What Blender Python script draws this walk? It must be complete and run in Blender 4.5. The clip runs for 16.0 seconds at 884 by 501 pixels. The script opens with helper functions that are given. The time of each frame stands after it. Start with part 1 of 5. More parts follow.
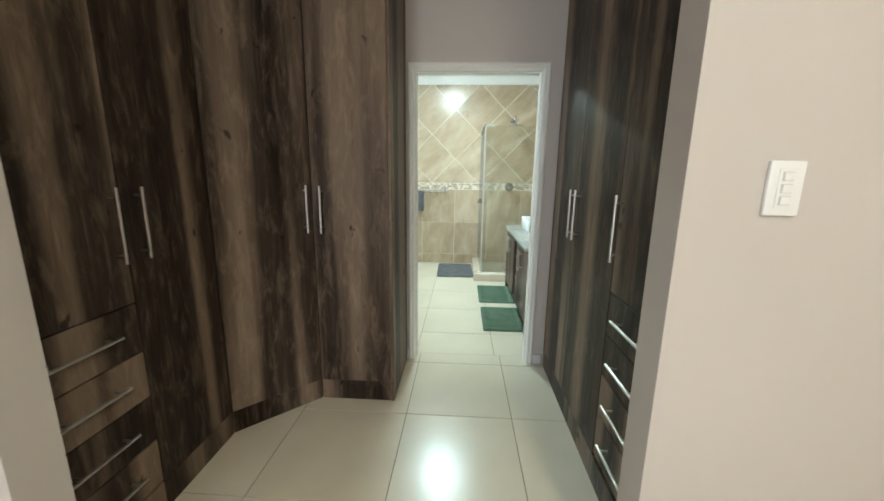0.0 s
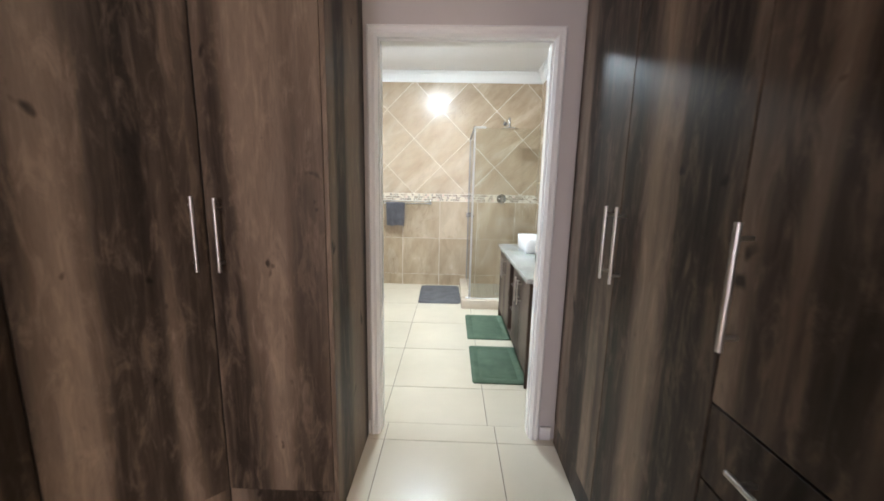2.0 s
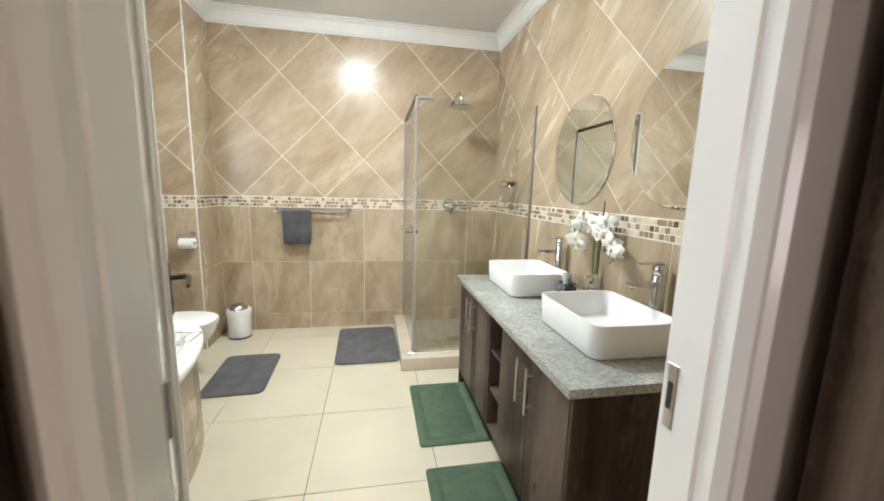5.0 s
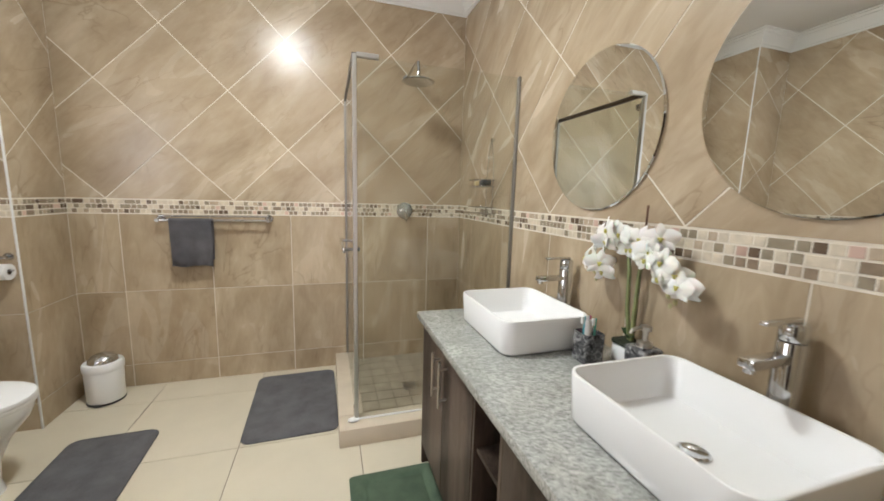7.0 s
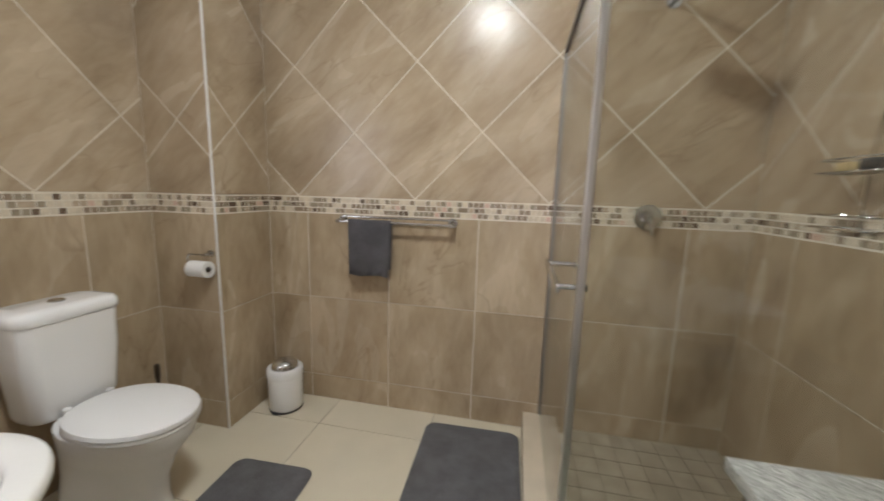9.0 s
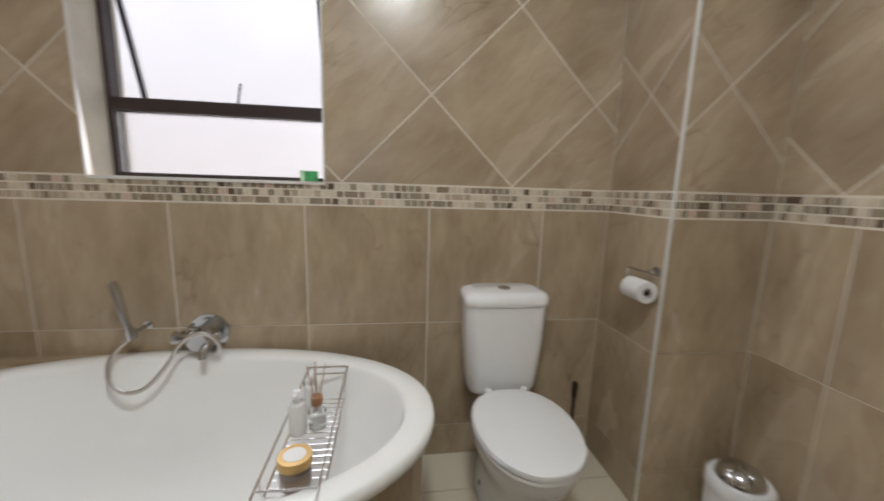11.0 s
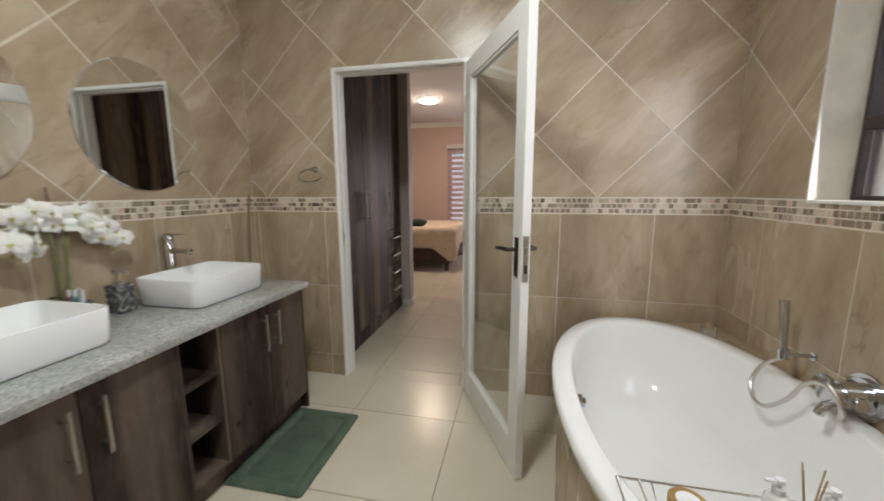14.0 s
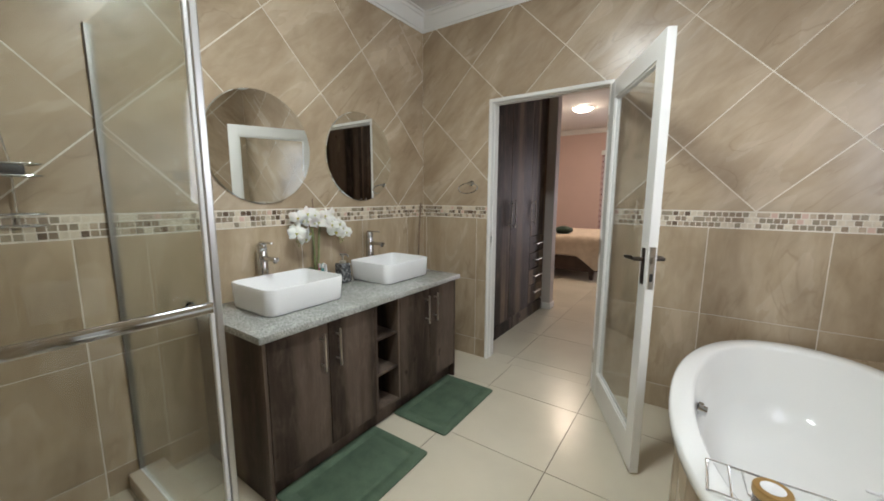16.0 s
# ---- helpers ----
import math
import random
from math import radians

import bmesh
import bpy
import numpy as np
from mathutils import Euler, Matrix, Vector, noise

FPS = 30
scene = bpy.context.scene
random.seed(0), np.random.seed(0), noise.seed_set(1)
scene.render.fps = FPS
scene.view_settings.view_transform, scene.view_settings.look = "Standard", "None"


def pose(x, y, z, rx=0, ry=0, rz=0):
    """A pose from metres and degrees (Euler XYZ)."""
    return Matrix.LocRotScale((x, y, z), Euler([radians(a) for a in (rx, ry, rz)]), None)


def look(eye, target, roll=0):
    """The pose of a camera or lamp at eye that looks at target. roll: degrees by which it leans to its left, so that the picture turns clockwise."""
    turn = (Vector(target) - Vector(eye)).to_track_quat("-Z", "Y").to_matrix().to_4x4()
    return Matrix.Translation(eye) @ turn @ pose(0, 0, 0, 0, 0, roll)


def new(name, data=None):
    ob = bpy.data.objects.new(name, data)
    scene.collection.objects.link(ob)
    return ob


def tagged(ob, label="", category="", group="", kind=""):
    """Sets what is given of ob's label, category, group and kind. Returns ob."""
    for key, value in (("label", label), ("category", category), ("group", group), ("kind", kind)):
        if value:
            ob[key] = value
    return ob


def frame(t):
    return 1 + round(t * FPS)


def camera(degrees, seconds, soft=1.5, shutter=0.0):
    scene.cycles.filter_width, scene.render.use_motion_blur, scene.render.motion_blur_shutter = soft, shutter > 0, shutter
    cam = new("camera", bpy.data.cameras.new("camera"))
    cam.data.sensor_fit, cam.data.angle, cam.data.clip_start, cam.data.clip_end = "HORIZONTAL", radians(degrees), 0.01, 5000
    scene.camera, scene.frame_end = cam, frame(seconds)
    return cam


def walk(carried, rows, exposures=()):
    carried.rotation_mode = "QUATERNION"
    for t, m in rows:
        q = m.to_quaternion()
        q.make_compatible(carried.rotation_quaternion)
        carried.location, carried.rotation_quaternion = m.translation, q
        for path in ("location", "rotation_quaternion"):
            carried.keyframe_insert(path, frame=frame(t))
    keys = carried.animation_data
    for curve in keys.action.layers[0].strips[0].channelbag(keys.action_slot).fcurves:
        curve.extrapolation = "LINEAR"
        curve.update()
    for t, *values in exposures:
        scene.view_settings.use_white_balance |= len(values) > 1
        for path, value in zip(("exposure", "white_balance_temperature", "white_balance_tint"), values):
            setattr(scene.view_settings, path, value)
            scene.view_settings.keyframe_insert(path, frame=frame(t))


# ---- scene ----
cam = camera(100.7, 16.0, soft=1.7, shutter=0.4)
PATH = [
    (0, (0.446, 0.153, 1.353), (0.339, 2.11, 0.953), 0.8),
    (0.5, (0.48, 0.281, 1.338), (0.387, 2.238, 0.936), 0.8),
    (1, (0.523, 0.444, 1.346), (0.452, 2.406, 0.962), 1.0),
    (1.5, (0.511, 0.631, 1.335), (0.45, 2.598, 0.979), 1.0),
    (2, (0.483, 0.876, 1.345), (0.434, 2.845, 1.001), 1.2),
    (2.5, (0.469, 1.122, 1.354), (0.452, 3.092, 1.009), 1.3),
    (3, (0.475, 1.396, 1.333), (0.477, 3.369, 1.005), 1.3),
    (3.5, (0.423, 1.631, 1.358), (0.466, 3.602, 1.021), 1.5),
    (4, (0.388, 1.844, 1.357), (0.55, 3.81, 1.026), 1.5),
    (4.5, (0.398, 2.058, 1.344), (0.67, 4.012, 1.016), 1.5),
    (5, (0.415, 2.265, 1.332), (0.779, 4.205, 1.013), 1.6),
    (7.5, (0.593, 3.231, 1.315), (1.192, 5.117, 1.024), 1.6),
    (7.7, (0.573, 3.323, 1.331), (1.121, 5.222, 1.027), 1.6),
    (8, (0.576, 3.441, 1.299), (0.974, 5.379, 1.009), 1.8),
    (8.2, (0.582, 3.53, 1.296), (0.849, 5.489, 0.996), 1.7),
    (10.3, (0.354, 4.312, 1.26), (-1.268, 5.432, 0.921), 1.8),
    (10.5, (0.332, 4.371, 1.252), (-1.432, 5.252, 0.919), 1.7),
    (11, (0.219, 4.428, 1.228), (-1.734, 4.709, 0.901), 1.7),
    (11.5, (0.069, 4.478, 1.243), (-1.863, 4.093, 0.897), 1.6),
    (12, (-0.036, 4.514, 1.244), (-1.705, 3.469, 0.891), 1.3),
    (12.5, (-0.095, 4.627, 1.269), (-1.155, 2.971, 0.904), 0.2),
    (13, (-0.116, 4.77, 1.25), (-0.517, 2.839, 0.915), -0.4),
    (13.4, (-0.104, 4.892, 1.267), (-0.168, 2.92, 0.94), -0.3),
    (14, (-0.211, 5.029, 1.283), (0.193, 3.097, 0.964), -0.2),
    (14.5, (-0.277, 5.141, 1.306), (0.44, 3.301, 0.989), -0.2),
    (15, (-0.328, 5.233, 1.32), (0.572, 3.475, 1.008), -0.1),
    (15.5, (-0.367, 5.305, 1.321), (0.661, 3.618, 1.012), -0.0),
    (16, (-0.386, 5.363, 1.32), (0.739, 3.735, 1.029), 0.2),
]
EXPOSURES = [
    (0.0, 1.02, 5250, -10), (1.0, 1.05, 5300, -8), (1.5, 1.10, 5350, -3), (2.0, 1.15, 5500, 9), (3.0, 1.06, 5600, 6), (3.5, 1.03, 5700, 6),
    (4.5, 1.02, 5850, 8), (5.0, 0.94, 5950, 8), (8.0, 0.24, 6200, 15), (10.5, -0.18, 6100, 14), (11.5, -0.22, 6050, 16), (12.5, -0.28, 6050, 17),
    (13.0, -0.30, 6000, 10), (14.0, -0.06, 6100, 12), (15.5, 0.0, 6050, 14), (16.0, 0.06, 5950, 10),
]
walk(cam, [(t, look(e, a, r)) for t, e, a, r in PATH], EXPOSURES)

# ---- world, sun, lamps ----
world = bpy.data.worlds.new("sky_world")
scene.world = world
world.use_nodes = True
wn = world.node_tree.nodes
wl = world.node_tree.links
sky = wn.new("ShaderNodeTexSky")
sky.sky_type = 'NISHITA'
sky.sun_disc = False
sky.sun_elevation = radians(50)
sky.sun_rotation = radians(63)
wn["Background"].inputs["Strength"].default_value = 0.15
wl.new(sky.outputs["Color"], wn["Background"].inputs["Color"])
sun = new("sun", bpy.data.lights.new("sun", 'SUN'))
sun.data.energy, sun.data.angle, sun.data.color = 5.0, radians(0.5), (1.0, 0.95, 0.88)
sun.matrix_world = look((10, 5, 13.3), (0, 0, 0))


def area_lamp(name, eye, target, sx, sy, energy, color, spread=180):
    ob = new(name, bpy.data.lights.new(name, 'AREA'))
    ob.data.shape, ob.data.size, ob.data.size_y = 'RECTANGLE', sx, sy
    ob.data.energy, ob.data.color = energy, color
    ob.data.spread = radians(spread)
    ob.matrix_world = look(eye, target)
    return ob


# daylight in the opening of the bathroom window and of the bedroom's glazed door
area_lamp("window_daylight", (-1.302, 3.75, 1.66), (0.5, 3.75, 1.5), 0.80, 0.80, 11.5, (0.96, 0.96, 0.98), 180)
area_lamp("bedroom_daylight", (-0.45, -2.98, 1.15), (-0.3, 2, 1.0), 1.15, 2.0, 30, (1.0, 0.86, 0.83))

# ---- helpers ----
ORIGIN = {}


def thing(name, loc, label, category, group="", kind=""):
    ob = new(name)
    ob.location = loc
    ob.empty_display_size = 0.1
    ORIGIN[ob] = Vector(loc)
    return tagged(ob, label, category, group, kind)


def finish(name, bm, material, smooth=None):
    bmesh.ops.recalc_face_normals(bm, faces=bm.faces)
    if smooth is not None:
        lim = radians(smooth)
        for f in bm.faces:
            f.smooth = True
        for e in bm.edges:
            if len(e.link_faces) != 2 or e.calc_face_angle(4) > lim:
                e.smooth = False
    me = bpy.data.meshes.new(name)
    bm.to_mesh(me)
    bm.free()
    mats = material if isinstance(material, (list, tuple)) else [material]
    for m in mats:
        me.materials.append(m)
    return me


def part(name, bm, material, parent, label="", smooth=35, kind=""):
    """A bmesh in world coordinates becomes one mesh object under a thing or a part."""
    org = ORIGIN[parent]
    bmesh.ops.translate(bm, verts=bm.verts, vec=-org)
    ob = new(name, finish(name, bm, material, smooth))
    ob.parent = parent
    ORIGIN[ob] = org
    return tagged(ob, label, "", "", kind)


def single(name, bm, material, loc, label, category, group="", kind="", smooth=35):
    """A thing that is one mesh, given in world coordinates."""
    bmesh.ops.translate(bm, verts=bm.verts, vec=-Vector(loc))
    ob = new(name, finish(name, bm, material, smooth))
    ob.location = loc
    ORIGIN[ob] = Vector(loc)
    return tagged(ob, label, category, group, kind)


def box(bm, x0, x1, y0, y1, z0, z1, bevel=0.0, seg=1):
    r = bmesh.ops.create_cube(bm, size=1.0)
    for v in r["verts"]:
        v.co = Vector(((x0 + x1) / 2 + v.co.x * (x1 - x0), (y0 + y1) / 2 + v.co.y * (y1 - y0), (z0 + z1) / 2 + v.co.z * (z1 - z0)))
    if bevel > 0:
        edges = list({e for v in r["verts"] for e in v.link_edges})
        bmesh.ops.bevel(bm, geom=edges, offset=bevel, segments=seg, affect='EDGES', profile=0.5, clamp_overlap=True)
    return bm


def bx(*a, bevel=0.0, seg=1):
    return box(bmesh.new(), *a, bevel=bevel, seg=seg)


def ring_skin(bm, rings, close=True, caps=(True, True)):
    """Skins a list of vertex rings."""
    vs = [[bm.verts.new(p) for p in ring] for ring in rings]
    n = len(vs[0])
    for a, b in zip(vs, vs[1:]):
        for i in range(n if close else n - 1):
            j = (i + 1) % n
            try:
                bm.faces.new((a[i], a[j], b[j], b[i]))
            except ValueError:
                pass
    if caps[0]:
        bm.faces.new(list(reversed(vs[0])))
    if caps[1]:
        bm.faces.new(vs[-1])
    return bm


def lathe(bm, prof, cx, cy, seg=28, caps=(True, True)):
    rings = [[(cx + r * math.cos(2 * math.pi * i / seg), cy + r * math.sin(2 * math.pi * i / seg), z) for i in range(seg)] for r, z in prof]
    return ring_skin(bm, rings, True, caps)


def tube(bm, pts, r, seg=10, closed=False):
    pts = [Vector(p) for p in pts]
    n = len(pts)
    rings = []
    up = None
    for i, p in enumerate(pts):
        a = pts[i - 1] if (i > 0 or closed) else p
        b = pts[(i + 1) % n] if (i < n - 1 or closed) else p
        d = (b - a).normalized()
        if up is None:
            up = Vector((0, 0, 1)) if abs(d.z) < 0.9 else Vector((1, 0, 0))
        side = d.cross(up)
        if side.length < 1e-5:
            side = d.orthogonal()
        side.normalize()
        up = side.cross(d).normalized()
        rr = r[i] if isinstance(r, (list, tuple)) else r
        rings.append([p + rr * (math.cos(2 * math.pi * k / seg) * side + math.sin(2 * math.pi * k / seg) * up) for k in range(seg)])
    if closed:
        rings.append(rings[0])
        return ring_skin(bm, rings, True, (False, False))
    return ring_skin(bm, rings)


def rod(bm, a, b, r, seg=12):
    return tube(bm, [a, b], r, seg)


def arc(c, r, a0, a1, n, u, v):
    c, u, v = Vector(c), Vector(u), Vector(v)
    return [c + r * (math.cos(radians(a0 + (a1 - a0) * i / n)) * u + math.sin(radians(a0 + (a1 - a0) * i / n)) * v) for i in range(n + 1)]


def rounded(x0, x1, y0, y1, r, n=6):
    pts = []
    for cx, cy, a in ((x1 - r, y1 - r, 0), (x0 + r, y1 - r, 90), (x0 + r, y0 + r, 180), (x1 - r, y0 + r, 270)):
        for i in range(n + 1):
            t = radians(a + 90 * i / n)
            pts.append((cx + r * math.cos(t), cy + r * math.sin(t)))
    return pts


def prism(bm, poly, z0, z1):
    return ring_skin(bm, [[(x, y, z0) for x, y in poly], [(x, y, z1) for x, y in poly]])


# ---- materials ----
def material(name, color, rough=0.5, metal=0.0, **kw):
    m = bpy.data.materials.new(name)
    m.use_nodes = True
    b = m.node_tree.nodes["Principled BSDF"]
    b.inputs["Base Color"].default_value = (*color, 1)
    b.inputs["Roughness"].default_value = rough
    b.inputs["Metallic"].default_value = metal
    for k, v in kw.items():
        b.inputs[k.replace("_", " ")].default_value = v
    return m


class Nodes:
    """Short hand for node graphs."""

    def __init__(self, m):
        self.t = m.node_tree
        self.b = self.t.nodes["Principled BSDF"]

    def add(self, kind, **props):
        n = self.t.nodes.new(kind)
        for k, v in props.items():
            if k == "blend_type":
                n.blend_type = v
            elif k == "operation":
                n.operation = v
            elif k == "data_type":
                n.data_type = v
        return n

    def link(self, a, b):
        self.t.links.new(a, b)

    def coords(self, scale=(1, 1, 1), rot=(0, 0, 0), jitter=True):
        tc = self.add("ShaderNodeTexCoord")
        turn = self.add("ShaderNodeMapping")
        turn.inputs["Rotation"].default_value = rot
        self.link(tc.outputs["Object"], turn.inputs["Vector"])
        mp = self.add("ShaderNodeMapping")
        mp.inputs["Scale"].default_value = scale
        self.link(turn.outputs[0], mp.inputs["Vector"])
        if jitter:
            oi = self.add("ShaderNodeObjectInfo")
            mul = self.add("ShaderNodeMath", operation='MULTIPLY')
            mul.inputs[1].default_value = 37.0
            self.link(oi.outputs["Random"], mul.inputs[0])
            cm = self.add("ShaderNodeCombineXYZ")
            for i in range(3):
                self.link(mul.outputs[0], cm.inputs[i])
            self.link(cm.outputs[0], mp.inputs["Location"])
        return mp.outputs[0]

    def noise(self, vec, scale, detail=4, rough=0.55, dist=0.0):
        n = self.add("ShaderNodeTexNoise")
        self.link(vec, n.inputs["Vector"])
        n.inputs["Scale"].default_value = scale
        n.inputs["Detail"].default_value = detail
        n.inputs["Roughness"].default_value = rough
        n.inputs["Distortion"].default_value = dist
        return n.outputs["Fac"]

    def ramp(self, fac, stops):
        r = self.add("ShaderNodeValToRGB")
        while len(r.color_ramp.elements) < len(stops):
            r.color_ramp.elements.new(0.5)
        for e, (p, c) in zip(r.color_ramp.elements, stops):
            e.position, e.color = p, (*c, 1) if len(c) == 3 else c
        self.link(fac, r.inputs[0])
        return r.outputs[0]

    def mix(self, fac, a, b, blend='MIX'):
        n = self.add("ShaderNodeMix", data_type='RGBA', blend_type=blend)
        for sock, v in ((n.inputs["Factor"], fac), (n.inputs[6], a), (n.inputs[7], b)):
            if hasattr(v, "is_linked"):
                self.link(v, sock)
            elif isinstance(v, tuple):
                sock.default_value = (*v, 1)
            else:
                sock.default_value = v
        return n.outputs[2]

    def bump(self, height, strength=0.2, dist=0.01):
        n = self.add("ShaderNodeBump")
        n.inputs["Strength"].default_value = strength
        n.inputs["Distance"].default_value = dist
        self.link(height, n.inputs["Height"])
        self.link(n.outputs[0], self.b.inputs["Normal"])

    def color(self, c):
        self.link(c, self.b.inputs["Base Color"])

    def rough(self, fac, lo, hi):
        n = self.add("ShaderNodeMapRange")
        n.inputs["To Min"].default_value, n.inputs["To Max"].default_value = lo, hi
        self.link(fac, n.inputs["Value"])
        self.link(n.outputs[0], self.b.inputs["Roughness"])


def tile_material(name, rot, a, b, c):
    m = material(name, a, 0.2)
    n = Nodes(m)
    big = n.coords((0.9, 2.6, 1.8), rot)
    w1 = n.noise(big, 1.5, 3, 0.5, 0.9)
    cloud = n.noise(n.coords((1, 1.5, 1), rot), 2.3, 4, 0.55, 0.5)
    fine = n.noise(n.coords((2.2, 7, 4), rot), 3.2, 5, 0.6, 0.8)
    vein = n.noise(n.coords((0.8, 2.3, 1.5), rot), 1.9, 3, 0.5, 1.3)
    base = n.ramp(w1, [(0.32, c), (0.50, a), (0.66, b)])
    base = n.mix(0.45, base, n.ramp(cloud, [(0.36, c), (0.5, a), (0.64, b)]))
    col = n.mix(0.28, base, n.ramp(fine, [(0.3, c), (0.55, a), (0.75, b)]))
    vf = n.ramp(vein, [(0.485, (0, 0, 0)), (0.502, (0.42, 0.42, 0.42)), (0.512, (0.08, 0.08, 0.08)), (0.55, (0, 0, 0))])
    gate = n.ramp(n.noise(n.coords((1, 1, 1)), 2.2, 2), [(0.48, (0, 0, 0)), (0.62, (1, 1, 1))])
    mul = n.add("ShaderNodeMath")
    mul.operation = 'MULTIPLY'
    n.link(vf, mul.inputs[0])
    n.link(gate, mul.inputs[1])
    col = n.mix(mul.outputs[0], col, (c[0] * 0.66, c[1] * 0.58, c[2] * 0.52))
    oi = n.add("ShaderNodeObjectInfo")
    col = n.mix(n.ramp(oi.outputs["Random"], [(0.0, (0, 0, 0)), (1.0, (0.14, 0.14, 0.14))]), col, (c[0] * 0.9, c[1] * 0.9, c[2] * 0.88))
    n.color(col)
    n.rough(w1, 0.23, 0.30)
    n.bump(n.noise(n.coords((1, 1, 1)), 9, 2), 0.035, 0.01)
    m.node_tree.nodes["Principled BSDF"].inputs["Specular IOR Level"].default_value = 0.45
    return m


TILE_A, TILE_B, TILE_C = (0.465, 0.366, 0.252), (0.590, 0.490, 0.366), (0.290, 0.214, 0.138)
M_TILE_D = tile_material("ceramic_tile_diagonal", (0, 0, radians(-42)), TILE_A, TILE_B, TILE_C)
M_TILE_S = tile_material("ceramic_tile_straight", (0, 0, radians(-86)), (0.460, 0.362, 0.244), (0.580, 0.476, 0.346), (0.275, 0.202, 0.126))


def plain_noise(name, color, rough, var=0.12, scale=6.0, bump=0.05, bscale=60, metal=0.0):
    m = material(name, color, rough, metal)
    n = Nodes(m)
    v = n.coords()
    f = n.noise(v, scale, 5)
    lo = tuple(x * (1 - var) for x in color)
    hi = tuple(min(1, x * (1 + var)) for x in color)
    n.color(n.ramp(f, [(0.3, lo), (0.7, hi)]))
    n.rough(f, max(0.02, rough * 0.85), min(1, rough * 1.15))
    if bump:
        n.bump(n.noise(v, bscale, 3), bump, 0.004)
    return m


M_GROUT = plain_noise("wall_grout", (0.74, 0.68, 0.58), 0.8, 0.10, 9)
M_FGROUT = plain_noise("floor_grout", (0.22, 0.185, 0.14), 0.85, 0.15, 9)
M_FLOOR = plain_noise("porcelain_floor_tile", (0.66, 0.60, 0.475), 0.25, 0.05, 2.5, 0.02, 14)
M_SHFLOOR = plain_noise("shower_mosaic_tile", (0.40, 0.345, 0.265), 0.4, 0.2, 8, 0.1)
M_PAINT = plain_noise("greige_wall_paint", (0.55, 0.505, 0.475), 0.55, 0.03, 2, 0.08, 120)
M_PINK = plain_noise("pinkish_wall_paint", (0.66, 0.49, 0.44), 0.55, 0.03, 2, 0.08, 120)
M_CEIL = plain_noise("white_ceiling_paint", (0.72, 0.71, 0.70), 0.75, 0.02, 2, 0.05, 90)
M_WHITE = plain_noise("white_gloss_enamel", (0.78, 0.77, 0.74), 0.3, 0.03, 3, 0.06, 40)
M_GLOSS = plain_noise("white_gloss_door_paint", (0.86, 0.85, 0.82), 0.15, 0.03, 3, 0.03, 25)
M_CORNICE = plain_noise("white_cornice_paint", (0.80, 0.80, 0.79), 0.6, 0.02, 3, 0.03)
M_CERAMIC = material("white_ceramic", (0.87, 0.87, 0.87), 0.07)
M_ACRYL = material("white_acrylic", (0.88, 0.875, 0.85), 0.10)
M_CHROME = material("chrome", (0.60, 0.61, 0.62), 0.10, 1.0)
M_WIRE = material("bright_chrome_wire", (0.86, 0.86, 0.86), 0.16, 1.0)
M_STEEL = material("brushed_steel", (0.60, 0.57, 0.53), 0.30, 1.0)
M_ALU = material("polished_aluminium", (0.56, 0.56, 0.55), 0.36, 1.0)
M_SATIN = material("satin_aluminium", (0.30, 0.29, 0.27), 0.40, 1.0)
M_DARKMETAL = material("dark_bronze_metal", (0.10, 0.08, 0.065), 0.35, 0.9)
M_BRONZE_FRAME = plain_noise("bronze_window_frame", (0.045, 0.03, 0.028), 0.4, 0.1)
M_PLASTIC = material("white_plastic", (0.80, 0.80, 0.80), 0.32)
# grey for the shade round the switch rockers
M_SHADOWGAP = material("rocker_shadow_grey", (0.55, 0.54, 0.53), 0.5)
# rubber parts, and the painted dark of slots and keyholes
M_BLACK = material("black_rubber_and_slot_dark", (0.02, 0.02, 0.02), 0.6)
M_MIRROR = material("mirror_silver", (0.86, 0.88, 0.87), 0.01, 1.0)


def glass_material(name, tint, rough=0.0):
    m = bpy.data.materials.new(name)
    m.use_nodes = True
    t = m.node_tree
    t.nodes.remove(t.nodes["Principled BSDF"])
    tr = t.nodes.new("ShaderNodeBsdfTransparent")
    gl = t.nodes.new("ShaderNodeBsdfGlossy")
    mx = t.nodes.new("ShaderNodeMixShader")
    lw = t.nodes.new("ShaderNodeLayerWeight")
    lw.inputs["Blend"].default_value = 0.5
    pw = t.nodes.new("ShaderNodeMath")
    pw.operation = 'POWER'
    pw.inputs[1].default_value = 4.5
    fr = t.nodes.new("ShaderNodeMath")
    fr.operation = 'MULTIPLY_ADD'
    fr.inputs[1].default_value, fr.inputs[2].default_value = 0.9, 0.035
    t.links.new(lw.outputs["Facing"], pw.inputs[0])
    t.links.new(pw.outputs[0], fr.inputs[0])
    tr.inputs["Color"].default_value = (*tint, 1)
    gl.inputs["Roughness"].default_value = rough
    t.links.new(fr.outputs[0], mx.inputs[0])
    t.links.new(tr.outputs[0], mx.inputs[1])
    t.links.new(gl.outputs[0], mx.inputs[2])
    t.links.new(mx.outputs[0], t.nodes["Material Output"].inputs["Surface"])
    return m


M_GLASS = glass_material("clear_glass", (0.955, 0.965, 0.955))
M_SHGLASS = glass_material("shower_glass", (0.945, 0.958, 0.943))
M_FROST = material("frosted_glass", (1.0, 1.0, 1.0), 0.35, 0.0, Transmission_Weight=1.0, IOR=1.2)


